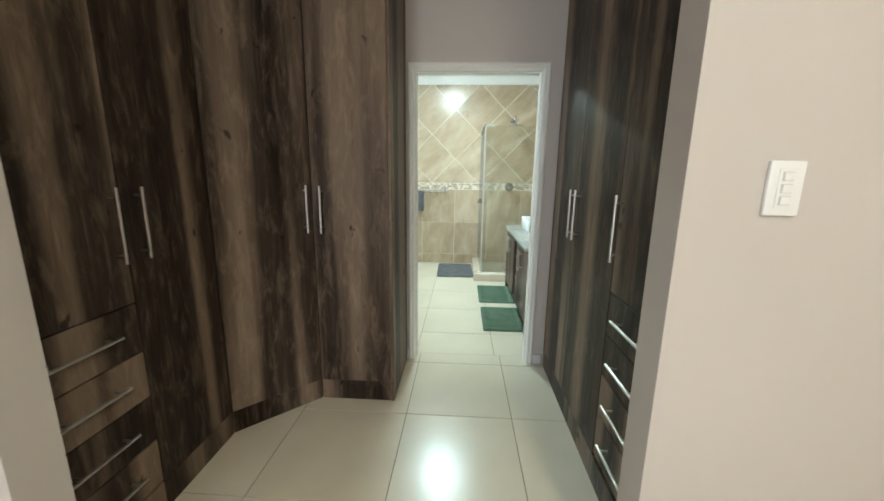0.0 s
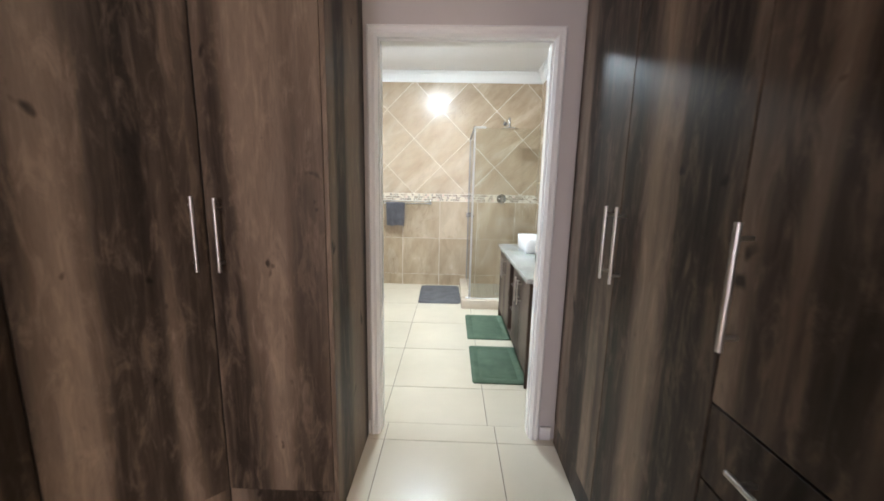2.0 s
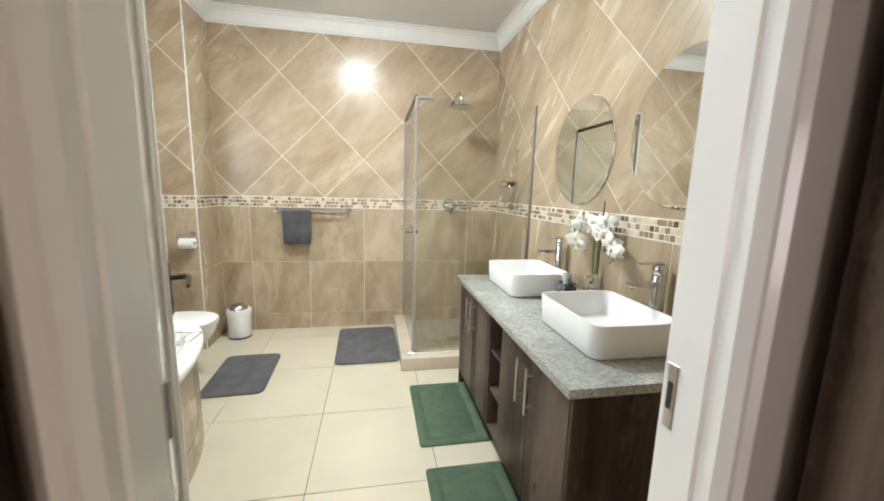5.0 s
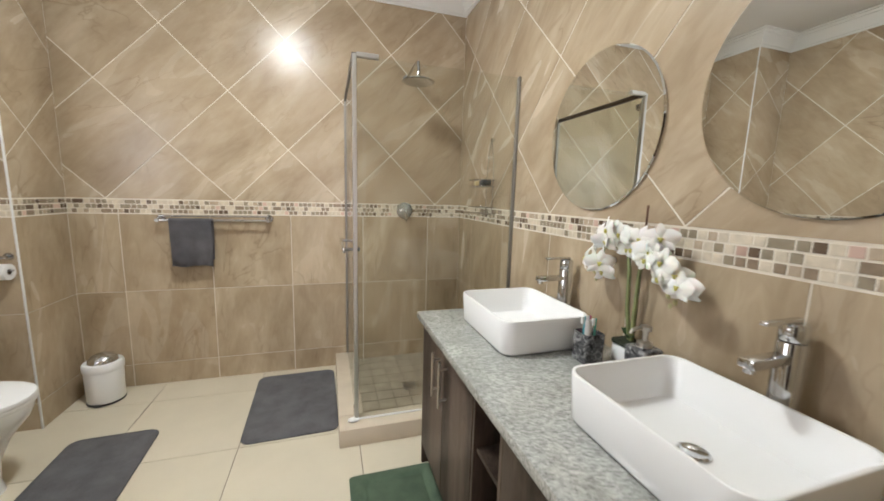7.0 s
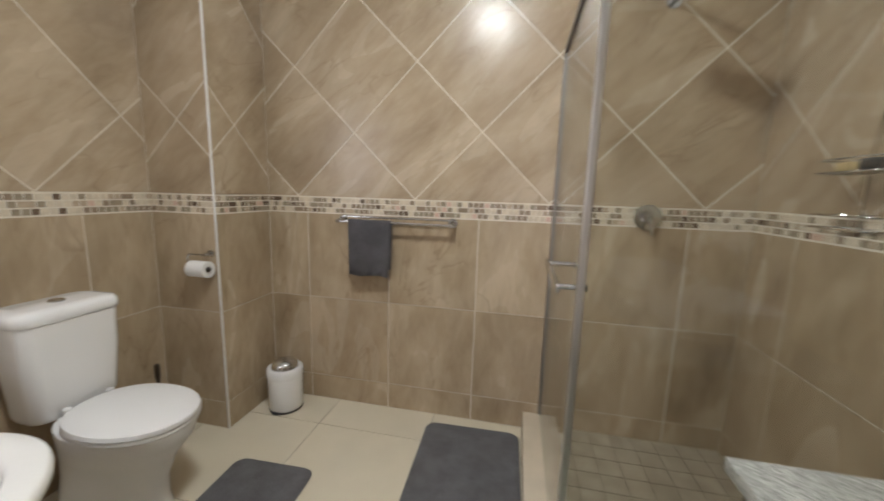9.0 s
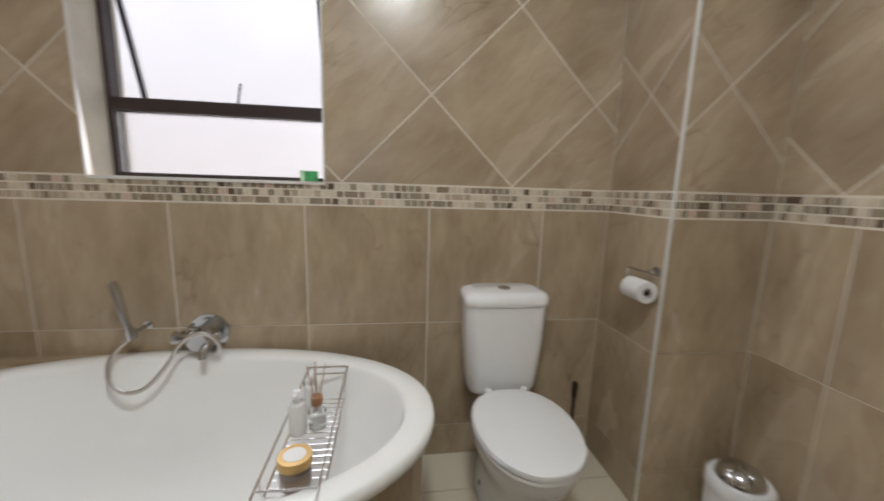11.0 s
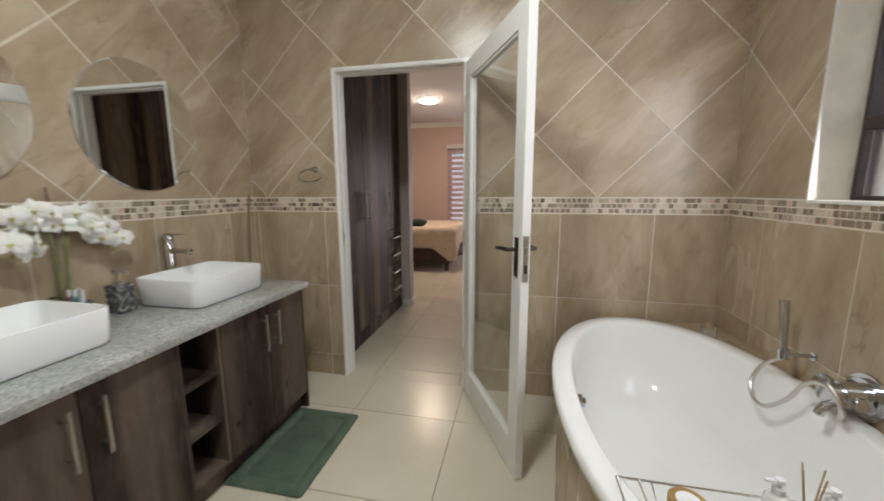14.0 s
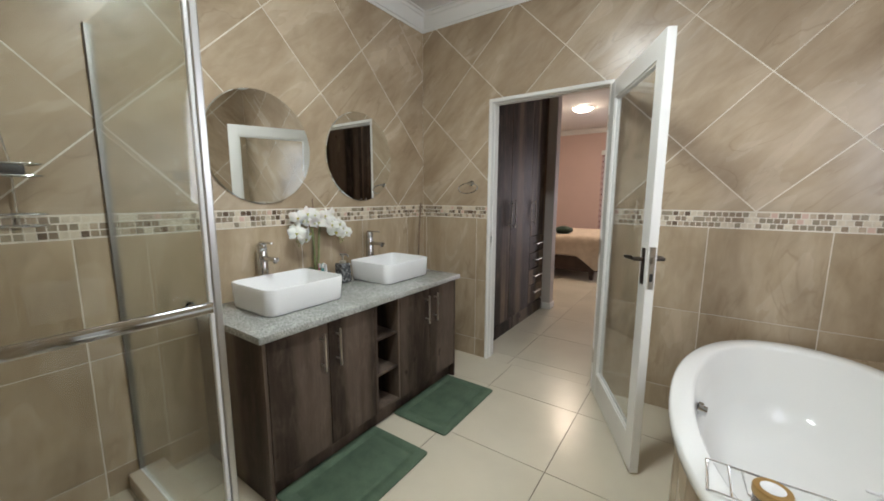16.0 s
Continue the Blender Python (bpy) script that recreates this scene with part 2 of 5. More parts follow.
def wood_material(name, dark, mid, light, rough):
    m = material(name, mid, rough)
    n = Nodes(m)
    band = n.noise(n.coords((3.1, 3.1, 0.11)), 1.6, 2, 0.5, 0.1)
    blotch = n.noise(n.coords((13, 13, 3.2)), 1.5, 6, 0.7, 0.7)
    grain = n.noise(n.coords((30, 30, 1.3)), 2.0, 5, 0.6, 0.3)
    fine = n.noise(n.coords((120, 120, 9)), 2.0, 4, 0.65)
    knot = n.noise(n.coords((10, 10, 6.5)), 1.3, 2, 0.5, 0.3)
    col = n.ramp(band, [(0.35, dark), (0.48, mid), (0.60, light)])
    col = n.mix(0.30, col, n.ramp(blotch, [(0.34, dark), (0.50, mid), (0.66, light)]))
    col = n.mix(0.08, col, n.ramp(grain, [(0.36, dark), (0.5, mid), (0.64, light)]))
    col = n.mix(n.ramp(fine, [(0.45, (0, 0, 0)), (0.75, (0.20, 0.20, 0.20))]), col, dark)
    col = n.mix(n.ramp(knot, [(0.70, (0, 0, 0)), (0.76, (0.8, 0.8, 0.8))]), col, tuple(x * 0.6 for x in dark))
    n.color(col)
    n.b.inputs["Specular IOR Level"].default_value = 0.13
    n.rough(grain, rough * 0.8, rough * 1.25)
    n.bump(fine, 0.10, 0.002)
    return m


M_WOOD = wood_material("wardrobe_oak_laminate", (0.0085, 0.0055, 0.004), (0.046, 0.033, 0.024), (0.285, 0.210, 0.150), 0.42)
M_VWOOD = wood_material("vanity_oak_laminate", (0.014, 0.0092, 0.007), (0.056, 0.040, 0.031), (0.165, 0.124, 0.096), 0.38)
M_CARCASS = plain_noise("dark_carcass", (0.030, 0.024, 0.020), 0.5, 0.2)

M_GRANITE = material("grey_granite", (0.35, 0.36, 0.33), 0.16)
_n = Nodes(M_GRANITE)
_v = _n.coords((1, 1, 1), (0, 0, radians(25)), False)
_s = _n.coords((66, 165, 105), (0, 0, radians(25)), False)
_g = _n.ramp(_n.noise(_s, 1.0, 5, 0.7, 0.4), [(0.30, (0.13, 0.133, 0.125)), (0.45, (0.34, 0.345, 0.325)), (0.60, (0.52, 0.525, 0.50)), (0.74, (0.72, 0.72, 0.70))])
_g = _n.mix(_n.ramp(_n.noise(_v, 7, 4), [(0.4, (0, 0, 0)), (0.65, (0.4, 0.4, 0.4))]), _g, (0.20, 0.215, 0.19))
_n.color(_g)


def fabric(name, dark, light, scale=260, bump=0.6):
    m = material(name, light, 0.95)
    n = Nodes(m)
    v = n.coords()
    f = n.noise(v, scale, 3, 0.7)
    g = n.noise(v, 9, 4)
    n.color(n.mix(0.5, n.ramp(f, [(0.3, dark), (0.7, light)]), n.ramp(g, [(0.35, dark), (0.65, light)])))
    n.bump(f, bump, 0.006)
    return m


M_GREEN = fabric("green_bath_mat_pile", (0.060, 0.098, 0.062), (0.125, 0.180, 0.118))
M_GREY = fabric("grey_bath_mat_pile", (0.085, 0.084, 0.090), (0.160, 0.158, 0.168))
M_TOWEL = fabric("grey_terry_towel", (0.14, 0.135, 0.150), (0.24, 0.233, 0.255), 320)
M_CREAM = fabric("cream_bedspread", (0.50, 0.40, 0.29), (0.68, 0.57, 0.44), 150, 0.4)
M_BEDBASE = fabric("brown_upholstery", (0.05, 0.032, 0.024), (0.085, 0.055, 0.04), 200, 0.3)
M_PAPER = fabric("toilet_paper", (0.74, 0.73, 0.71), (0.82, 0.81, 0.79), 200, 0.2)


def glow(name, color, strength):
    m = material(name, (0.8, 0.8, 0.8), 0.4)
    b = m.node_tree.nodes["Principled BSDF"]
    b.inputs["Emission Color"].default_value = (*color, 1)
    b.inputs["Emission Strength"].default_value = strength
    return m


M_LAMP_BATH = glow("lit_opal_glass_cool", (0.97, 1.0, 0.92), 105.0)
M_LAMP_BED = glow("lit_opal_glass_warm", (1.0, 0.77, 0.55), 150.0)

# ---- structure ----
XR, XW, YD, YB, CX, CY = 1.585, -1.31, 2.80, 5.80, -0.93, 5.395
YF = 2.70            # dressing side of the door wall
ZC, ZK = 2.755, 2.638   # ceiling and lower edge of the cornice
DX0, DX1, DZ = 0.122, 0.932, 2.014   # clear opening of the bathroom door
G = 0.0012


def boxes(name, items, mat, label, category):
    bm = bmesh.new()
    for it in items:
        box(bm, *it)
    return single(name, bm, mat, (0, 0, 0), label, category, kind="structure", smooth=None)


wall_door = boxes("wall_south", [(XW - 0.2, DX0 - 0.02, YF, YD - G, 0, ZC), (DX1 + 0.02, XR + 0.2, YF, YD - G, 0, ZC), (DX0 - 0.02, DX1 + 0.02, YF, YD - G, DZ + 0.02, ZC)],
                  [M_GROUT], "tiled bathroom wall around the glazed door", "wall")
paint_south = boxes("wall_dressing_end", [(DX1 + 0.02, 1.75, YF - 0.012, YF, 0, ZC), (DX0 - 0.02, DX1 + 0.02, YF - 0.012, YF, DZ + 0.02, ZC), (-0.2, DX0 - 0.02, YF - 0.012, YF, 0, ZC)],
                    [M_PAINT], "greige painted wall around the bathroom door", "wall")
WY0, WY1, WZ0, WZ1 = 3.335, 4.165, 1.245, 2.075
wall_window = boxes("wall_west", [(XW - 0.24, XW - G, YD - 0.0, WY0, 0, ZC), (XW - 0.24, XW - G, WY1, YB + 0.2, 0, ZC), (XW - 0.24, XW - G, WY0, WY1, 0, WZ0), (XW - 0.24, XW - G, WY0, WY1, WZ1, ZC)],
                    [M_GROUT], "tiled bathroom wall with a window above the bath", "wall")
wall_back = boxes("wall_north", [(CX - 0.001, XR + 0.2, YB + G, YB + 0.2, 0, ZC)], [M_GROUT], "tiled bathroom wall behind the shower and towel rail", "wall")
wall_vanity = boxes("wall_east", [(XR + G, XR + 0.2, YD - G, YB + G, 0, ZC)], [M_GROUT], "tiled bathroom wall behind the vanity", "wall")
wall_column = boxes("wall_column", [(XW - G, CX - G, CY + G, YB + 0.2, 0, ZC)], [M_GROUT], "tiled boxed column beside the toilet", "wall")

BX0, BX1, BY0 = -2.6, 3.3, -3.12      # bedroom
wall_right_pier = boxes("wall_bedroom_right", [(0.96, BX1, 1.05, 1.17, 0, ZC)], [M_PAINT], "pinkish greige painted wall with a light switch", "wall")
wall_left_pier = boxes("wall_bedroom_left", [(BX0, -0.61, 0.83, 0.955, 0, ZC)], [M_PAINT], "greige painted wall beside the wardrobes", "wall")
boxes("wall_dressing_sides", [(-1.55, -1.40, 0.955, YF, 0, ZC), (1.72, 1.87, 1.17, YF - 0.012, 0, ZC)], [M_PAINT], "painted walls behind the wardrobes", "wall")
boxes("wall_dressing_back", [(-1.40, 0.04, YF - 0.06, YF - 0.012, 0, ZC)], [M_PAINT], "painted wall behind the wardrobes", "wall")
SDX0, SDX1, SDZ = -1.05, 1.33, 2.2
boxes("wall_bedroom_far", [(BX0, SDX0, BY0 - 0.2, BY0, 0, ZC), (SDX1, BX1, BY0 - 0.2, BY0, 0, ZC), (SDX0, SDX1, BY0 - 0.2, BY0, SDZ, ZC)], [M_PINK], "pinkish greige painted bedroom wall", "wall")
boxes("wall_bedroom_sides", [(BX0 - 0.15, BX0, BY0 - 0.2, 0.955, 0, ZC), (BX1, BX1 + 0.15, BY0 - 0.2, 1.17, 0, ZC)], [M_PAINT], "painted bedroom side walls", "wall")
boxes("ceiling_bathroom", [(XW - 0.2, XR + 0.2, YD - 0.1, YB + 0.2, ZC + 0.001, ZC + 0.12)], [M_CEIL], "plain white bathroom ceiling", "ceiling")
boxes("ceiling_bedroom", [(BX0 - 0.15, BX1 + 0.15, BY0 - 0.2, YF, ZC + 0.002, ZC + 0.12)], [M_CEIL], "plain white bedroom and dressing ceiling", "ceiling")


def cornice_loop(name, poly, label, h, d, closed=True):
    prof = [(0.0, ZC - h), (0.006, ZC - h), (0.012, ZC - h + 0.014), (0.02, ZC - h + 0.016), (0.028, ZC - h + 0.036), (d * 0.6, ZC - 0.030),
            (d * 0.72, ZC - 0.026), (d * 0.8, ZC - 0.012), (d, ZC - 0.010), (d, ZC)]
    n = len(poly)
    rings = []
    for i in range(n):
        p0, p1, p2 = Vector(poly[i - 1]), Vector(poly[i]), Vector(poly[(i + 1) % n])
        a, b = (p1 - p0).normalized(), (p2 - p1).normalized()
        na, nb = Vector((-a.y, a.x)), Vector((-b.y, b.x))
        mit = (na + nb) / (1 + na.dot(nb))
        rings.append([(p1.x + mit.x * q, p1.y + mit.y * q, z) for q, z in prof])
    rings.append(rings[0])
    bm = bmesh.new()
    ring_skin(bm, rings, False, (False, False))
    return single(name, bm, M_CORNICE, (0, 0, 0), label, "cornice", kind="structure", smooth=25)


ROOM = [(XW, YD), (XR, YD), (XR, YB), (CX, YB), (CX, CY), (XW, CY)]
cornice_loop("cornice_bathroom", ROOM, "white moulded plaster cornice under the ceiling", ZC - ZK, 0.095)
cornice_loop("cornice_bedroom", [(BX0, BY0), (BX1, BY0), (BX1, 1.05), (BX0, 1.05)], "white moulded bedroom cornice", 0.09, 0.09)

# floors: a slab with the joints' colour; the tiles are laid at the end
boxes("floor_slab", [(BX0 - 0.15, BX1 + 0.15, BY0 - 0.2, 1.05, -0.12, -0.004), (-1.55, 1.87, 1.05, YF, -0.12, -0.004), (XW - 0.24, XR + 0.2, YF, YB + 0.2, -0.12, -0.004)], [M_FGROUT], "floor joints between the tiles", "floor")
ground = bx(-400, 400, -400, 400, -0.5, -0.3)
single("ground", ground, plain_noise("bare_ground", (0.42, 0.37, 0.31), 0.9, 0.2, 0.4), (0, 0, 0), "bare light ground outside the house", "ground", kind="structure")


# door frame of the bathroom, pressed steel painted white
def door_frame():
    bm = bmesh.new()
    prof = [(0.048, YF - 0.028), (0.048, YF - 0.012), (0.026, YF + 0.02), (0.026, YD + 0.002), (0.021, YD + 0.006), (0.006, YD + 0.006), (0.0, YD + 0.001), (0.0, YD - 0.042),
            (-0.006, YD - 0.044), (-0.006, YF + 0.016), (0.0, YF + 0.012), (0.0, YF - 0.014), (0.014, YF - 0.030), (0.028, YF - 0.026), (0.040, YF - 0.034)]
    rings = []
    for (cx, cz, sx, sz) in ((DX0, 0.0, -1, 0), (DX0, DZ, -1, 1), (DX1, DZ, 1, 1), (DX1, 0.0, 1, 0)):
        rings.append([(cx + sx * q, y, cz + sz * q) for q, y in prof])
    ring_skin(bm, rings, True)
    return bm


door_1 = single("door_frame", door_frame(), M_GLOSS, (0, 0, 0), "white painted steel door frame", "door frame", kind="structure", smooth=30)
part("strike_plate", bx(DX1 - 0.003, DX1 - 0.0005, YD - 0.029, YD - 0.009, 0.925, 1.045, bevel=0.001), M_STEEL, door_1, "steel strike plate with a dark slot")
# black block in place of a cut slot; its colour gives the shade inside
part("strike_slot", bx(DX1 - 0.0045, DX1 - 0.0032, YD - 0.024, YD - 0.014, 0.962, 1.012), M_BLACK, door_1)

for nm, it in (("baseboard_1", (DX1 + 0.055, 1.045, YF - 0.028, YF - 0.0125, 0, 0.075)), ("baseboard_2", (0.945, 0.9598, 1.035, 1.185, 0, 0.075)),
               ("baseboard_3", (0.945, BX1, 1.035, 1.0498, 0, 0.075)), ("baseboard_4", (BX0, -0.61, 0.815, 0.8298, 0, 0.075)),
               ("baseboard_5", (SDX1 + 0.02, BX1, BY0, BY0 + 0.015, 0, 0.075)), ("baseboard_6", (0.9602, 1.045, 1.1702, 1.185, 0, 0.075)),
               ("baseboard_7", (0.045, DX0 - 0.054, YF - 0.028, YF - 0.0125, 0, 0.075))):
    single(nm, bx(*it, bevel=0.004, seg=2), M_WHITE, (0, 0, 0), "white painted skirting board", "skirting", kind="structure")

# column corner trim
single("corner_trim", bx(CX - 0.004, CX + 0.005, CY - 0.005, CY + 0.004, 0, ZK + 0.03, bevel=0.003, seg=2), M_PLASTIC, (0, 0, 0), "white plastic tile trim on the column corner", "trim", kind="structure")


# ---- wardrobes ----
def bar_handle(parent, a, b, out, r=0.006, name="handle"):
    """A steel bar handle from a to b, standing off along out."""
    a, b, out = Vector(a), Vector(b), Vector(out)
    d = (b - a).normalized()
    bm = bmesh.new()
    rod(bm, a + out * 0.032, b + out * 0.032, r)
    for p in (a + d * 0.03, b - d * 0.03):
        rod(bm, p + out * 0.0005, p + out * 0.032, r * 0.8, 10)
    return part(name, bm, M_STEEL, parent, "brushed steel bar handle")


ZW = 2.66  # top of the wardrobes
WPL = 0.125


def panel_x(parent, x, sx, y0, y1, z0, z1, name="door"):
    """A door or drawer front facing along sx in x."""
    g = 0.0028
    return part(name, bx(min(x, x - sx * 0.018), max(x, x - sx * 0.018), y0 + g, y1 - g, z0 + g, z1 - g, bevel=0.0012), M_WOOD, parent)


def carcass(parent, *a):
    return part("carcass", bx(*a), M_CARCASS, parent, "dark cabinet carcass")


DRAWERS = (0.135, 0.324, 0.510, 0.697, 0.886)
DRAWERS_R = (0.15, 0.351, 0.533, 0.716, 0.897)
XL = -0.73
w = thing("wardrobe", (XL - 0.3, 1.155, 0), "tall dark oak wardrobe unit with four drawers under a door", "wardrobe", "dressing room wardrobes")
carcass(w, -1.38, XL - 0.019, 0.957, 1.352, 0.0, ZW)
for z0, z1 in zip(DRAWERS, DRAWERS[1:]):
    d = panel_x(w, XL, 1, 0.957, 1.353, z0, z1, "drawer_front")
    bar_handle(d, (XL, 1.02, z1 - 0.09), (XL, 1.253, z1 - 0.09), (1, 0, 0))
d = panel_x(w, XL, 1, 0.957, 1.353, DRAWERS[-1], ZW)
bar_handle(d, (XL, 1.312, 1.04), (XL, 1.312, 1.30), (1, 0, 0))
part("plinth", bx(XL - 0.018, XL - 0.003, 0.957, 1.353, 0, WPL - 0.002), M_WOOD, w)

w = thing("wardrobe", (XL - 0.3, 1.57, 0), "tall dark oak wardrobe with one plain door", "wardrobe", "dressing room wardrobes")
carcass(w, -1.38, XL - 0.019, 1.354, 1.798, 0.0, ZW)
d = panel_x(w, XL, 1, 1.353, 1.80, WPL, ZW)
bar_handle(d, (XL, 1.412, 1.04), (XL, 1.412, 1.30), (1, 0, 0))
part("plinth", bx(XL - 0.018, XL - 0.003, 1.353, 1.80, 0, WPL - 0.002), M_WOOD, w)

# corner unit with the slanting door
P0, P1 = Vector((XL, 1.80)), Vector((-0.385, 2.145))
YL = 2.145
dirp = (P1 - P0).normalized()
nor = Vector((dirp.y, -dirp.x))
w = thing("corner_wardrobe", (-0.9, 2.2, 0), "dark oak corner wardrobe with a slanting door", "wardrobe", "dressing room wardrobes")


def slant(p, q, inset0, inset1, z0, z1, bev=0.0012):
    a, b = p - nor * inset0, q - nor * inset0
    c, e = q - nor * inset1, p - nor * inset1
    bm = bmesh.new()
    prism(bm, [tuple(a), tuple(b), tuple(c), tuple(e)], z0, z1)
    if bev:
        bmesh.ops.bevel(bm, geom=bm.edges[:], offset=bev, segments=1, affect='EDGES')
    return bm


d = part("door", slant(P0 + dirp * 0.002, P1 - dirp * 0.002, 0, 0.018, WPL, ZW), M_WOOD, w)
c0 = P1 - dirp * 0.045
bar_handle(d, (c0.x, c0.y, 1.035), (c0.x, c0.y, 1.295), (nor.x, nor.y, 0))
part("plinth", slant(P0, P1, 0.003, 0.018, 0, WPL - 0.002), M_WOOD, w)
bm = bmesh.new()
prism(bm, [(-1.385, 1.80), tuple(P0 + Vector((-0.022, 0.0))), tuple(P1 + Vector((0, 0.022))), (P1.x, 2.63), (-1.385, 2.63)], 0, ZW - 0.003)
part("carcass", bm, M_CARCASS, w)

XE = 0.058
w = thing("wardrobe", (-0.16, 2.4, 0), "tall dark oak wardrobe with one door and a finished end panel", "wardrobe", "dressing room wardrobes")
carcass(w, -0.383, XE - 0.018, YL + 0.019, 2.63, 0.0, ZW)
d = part("door", bx(-0.3835, XE - 0.019, YL, YL + 0.018, WPL + 0.002, ZW, bevel=0.0012), M_WOOD, w)
bar_handle(d, (-0.33, YL, 1.03), (-0.33, YL, 1.29), (0, -1, 0))
part("end_panel", bx(XE - 0.017, XE, YL + 0.001, YF - 0.03, 0, ZW, bevel=0.001), M_WOOD, w)
part("plinth", bx(-0.3835, XE - 0.018, YL + 0.004, YL + 0.018, 0, WPL - 0.002), M_WOOD, w)

XG = 1.055
w = thing("wardrobe", (XG + 0.3, 1.4, 0), "tall dark oak wardrobe unit with four drawers under a door", "wardrobe", "dressing room wardrobes")
carcass(w, XG + 0.019, 1.70, 1.187, 1.618, 0.0, ZW)
for z0, z1 in zip(DRAWERS_R, DRAWERS_R[1:]):
    d = panel_x(w, XG, -1, 1.187, 1.62, z0, z1, "drawer_front")
    bar_handle(d, (XG, 1.285, z1 - 0.084), (XG, 1.512, z1 - 0.084), (-1, 0, 0))
d = panel_x(w, XG, -1, 1.187, 1.62, DRAWERS_R[-1], ZW)
bar_handle(d, (XG, 1.58, 1.03), (XG, 1.58, 1.29), (-1, 0, 0))
part("plinth", bx(XG + 0.003, XG + 0.018, 1.187, 1.62, 0, WPL - 0.002), M_WOOD, w)

w = thing("wardrobe", (XG + 0.3, 2.15, 0), "tall dark oak wardrobe with a pair of doors", "wardrobe", "dressing room wardrobes")
carcass(w, XG + 0.019, 1.70, 1.622, 2.655, 0.0, ZW)
for y0, y1, yh in ((1.62, 2.14, 2.098), (2.14, 2.655, 2.182)):
    d = panel_x(w, XG, -1, y0, y1, WPL, ZW)
    bar_handle(d, (XG, yh, 1.03), (XG, yh, 1.29), (-1, 0, 0))
part("plinth", bx(XG + 0.003, XG + 0.018, 1.62, 2.655, 0, WPL - 0.002), M_WOOD, w)

# light switch
sw = thing("light_switch", (1.19, 1.05, 1.34), "white three-gang light switch plate on the wall", "light switch")
SX, SZ = 1.175, 1.335
part("plate", bx(SX - 0.039, SX + 0.039, 1.038, 1.0498, SZ - 0.062, SZ + 0.062, bevel=0.004, seg=2), M_PLASTIC, sw)
part("bezel", bx(SX - 0.019, SX + 0.019, 1.0355, 1.0379, SZ - 0.044, SZ + 0.044, bevel=0.002, seg=2), M_PLASTIC, sw)
for i in (-1, 0, 1):
    # thin grey sheet painted as the shadow line round each rocker
    part("rocker_gap", bx(SX - 0.0125, SX + 0.0125, 1.0349, 1.0354, SZ + i * 0.027 - 0.0105, SZ + i * 0.027 + 0.0105), M_SHADOWGAP, sw, "grey sheet coloured as the shade round the rocker")
    bm = bx(SX - 0.0112, SX + 0.0112, 1.0315, 1.0347, SZ + i * 0.027 - 0.0092, SZ + i * 0.027 + 0.0092, bevel=0.003, seg=2)
    bmesh.ops.rotate(bm, verts=bm.verts, cent=(SX, 1.0345, SZ + i * 0.027), matrix=Matrix.Rotation(radians(4), 3, 'X'))
    part("rocker", bm, M_PLASTIC, sw)


# ---- bathroom door leaf, opened into the room ----
HX, HY = 0.09, 2.826
ang = math.atan2(3.521 - HY, -0.238 - HX)
LW, LT = 0.782, 0.038
leaf = thing("glazed_door", (HX, HY, 0), "open white timber door with one large glass pane", "door")
leaf.rotation_euler = (0, 0, ang)
ORIGIN[leaf] = Vector((0, 0, 0))
b0, b1 = 0.008, 2.003
SW = 0.088
part("stile", bx(0.0, SW, -LT / 2, LT / 2, b0, b1, bevel=0.002), M_GLOSS, leaf)
st = part("stile", bx(LW - SW, LW, -LT / 2, LT / 2, b0, b1, bevel=0.002), M_GLOSS, leaf)
part("bottom_rail", bx(SW, LW - SW, -LT / 2 + 0.001, LT / 2 - 0.001, b0, b0 + 0.16, bevel=0.001), M_GLOSS, leaf)
part("top_rail", bx(SW, LW - SW, -LT / 2 + 0.001, LT / 2 - 0.001, b1 - 0.10, b1, bevel=0.001), M_GLOSS, leaf)
for s in (-1, 1):
    for it in ((SW, SW + 0.012, b0 + 0.16, b1 - 0.10), (LW - SW - 0.012, LW - SW, b0 + 0.16, b1 - 0.10), (SW + 0.012, LW - SW - 0.012, b0 + 0.16, b0 + 0.172), (SW + 0.012, LW - SW - 0.012, b1 - 0.112, b1 - 0.10)):
        part("glazing_bead", bx(it[0], it[1], min(s * 0.003, s * 0.013), max(s * 0.003, s * 0.013), it[2], it[3], bevel=0.002), M_GLOSS, leaf)
g = part("pane", bx(SW + 0.001, LW - SW - 0.001, -0.002, 0.002, b0 + 0.161, b1 - 0.101), M_GLASS, leaf, "clear glass pane")
g.visible_shadow = False
for s in (-1, 1):
    y = s * (LT / 2)
    pl = part("lock_plate", bx(LW - 0.062, LW - 0.028, min(y, y + s * 0.004), max(y, y + s * 0.004), 0.93, 1.095, bevel=0.0015), M_DARKMETAL, leaf, "dark bronze lock plate")
    bm = bmesh.new()
    rod(bm, (LW - 0.045, y + s * 0.004, 1.045), (LW - 0.045, y + s * 0.045, 1.045), 0.009)
    tube(bm, [(LW - 0.045, y + s * 0.045, 1.045), (LW - 0.075, y + s * 0.05, 1.047), (LW - 0.12, y + s * 0.047, 1.043), (LW - 0.155, y + s * 0.045, 1.038)], [0.009, 0.0085, 0.0075, 0.006])
    part("lever", bm, M_DARKMETAL, pl, "bronze lever handle")
    # keyhole is a black block, its shade given by colour
    part("keyhole", bx(LW - 0.048, LW - 0.042, min(y, y + s * 0.0052), max(y, y + s * 0.0052), 0.955, 0.975), M_BLACK, pl)
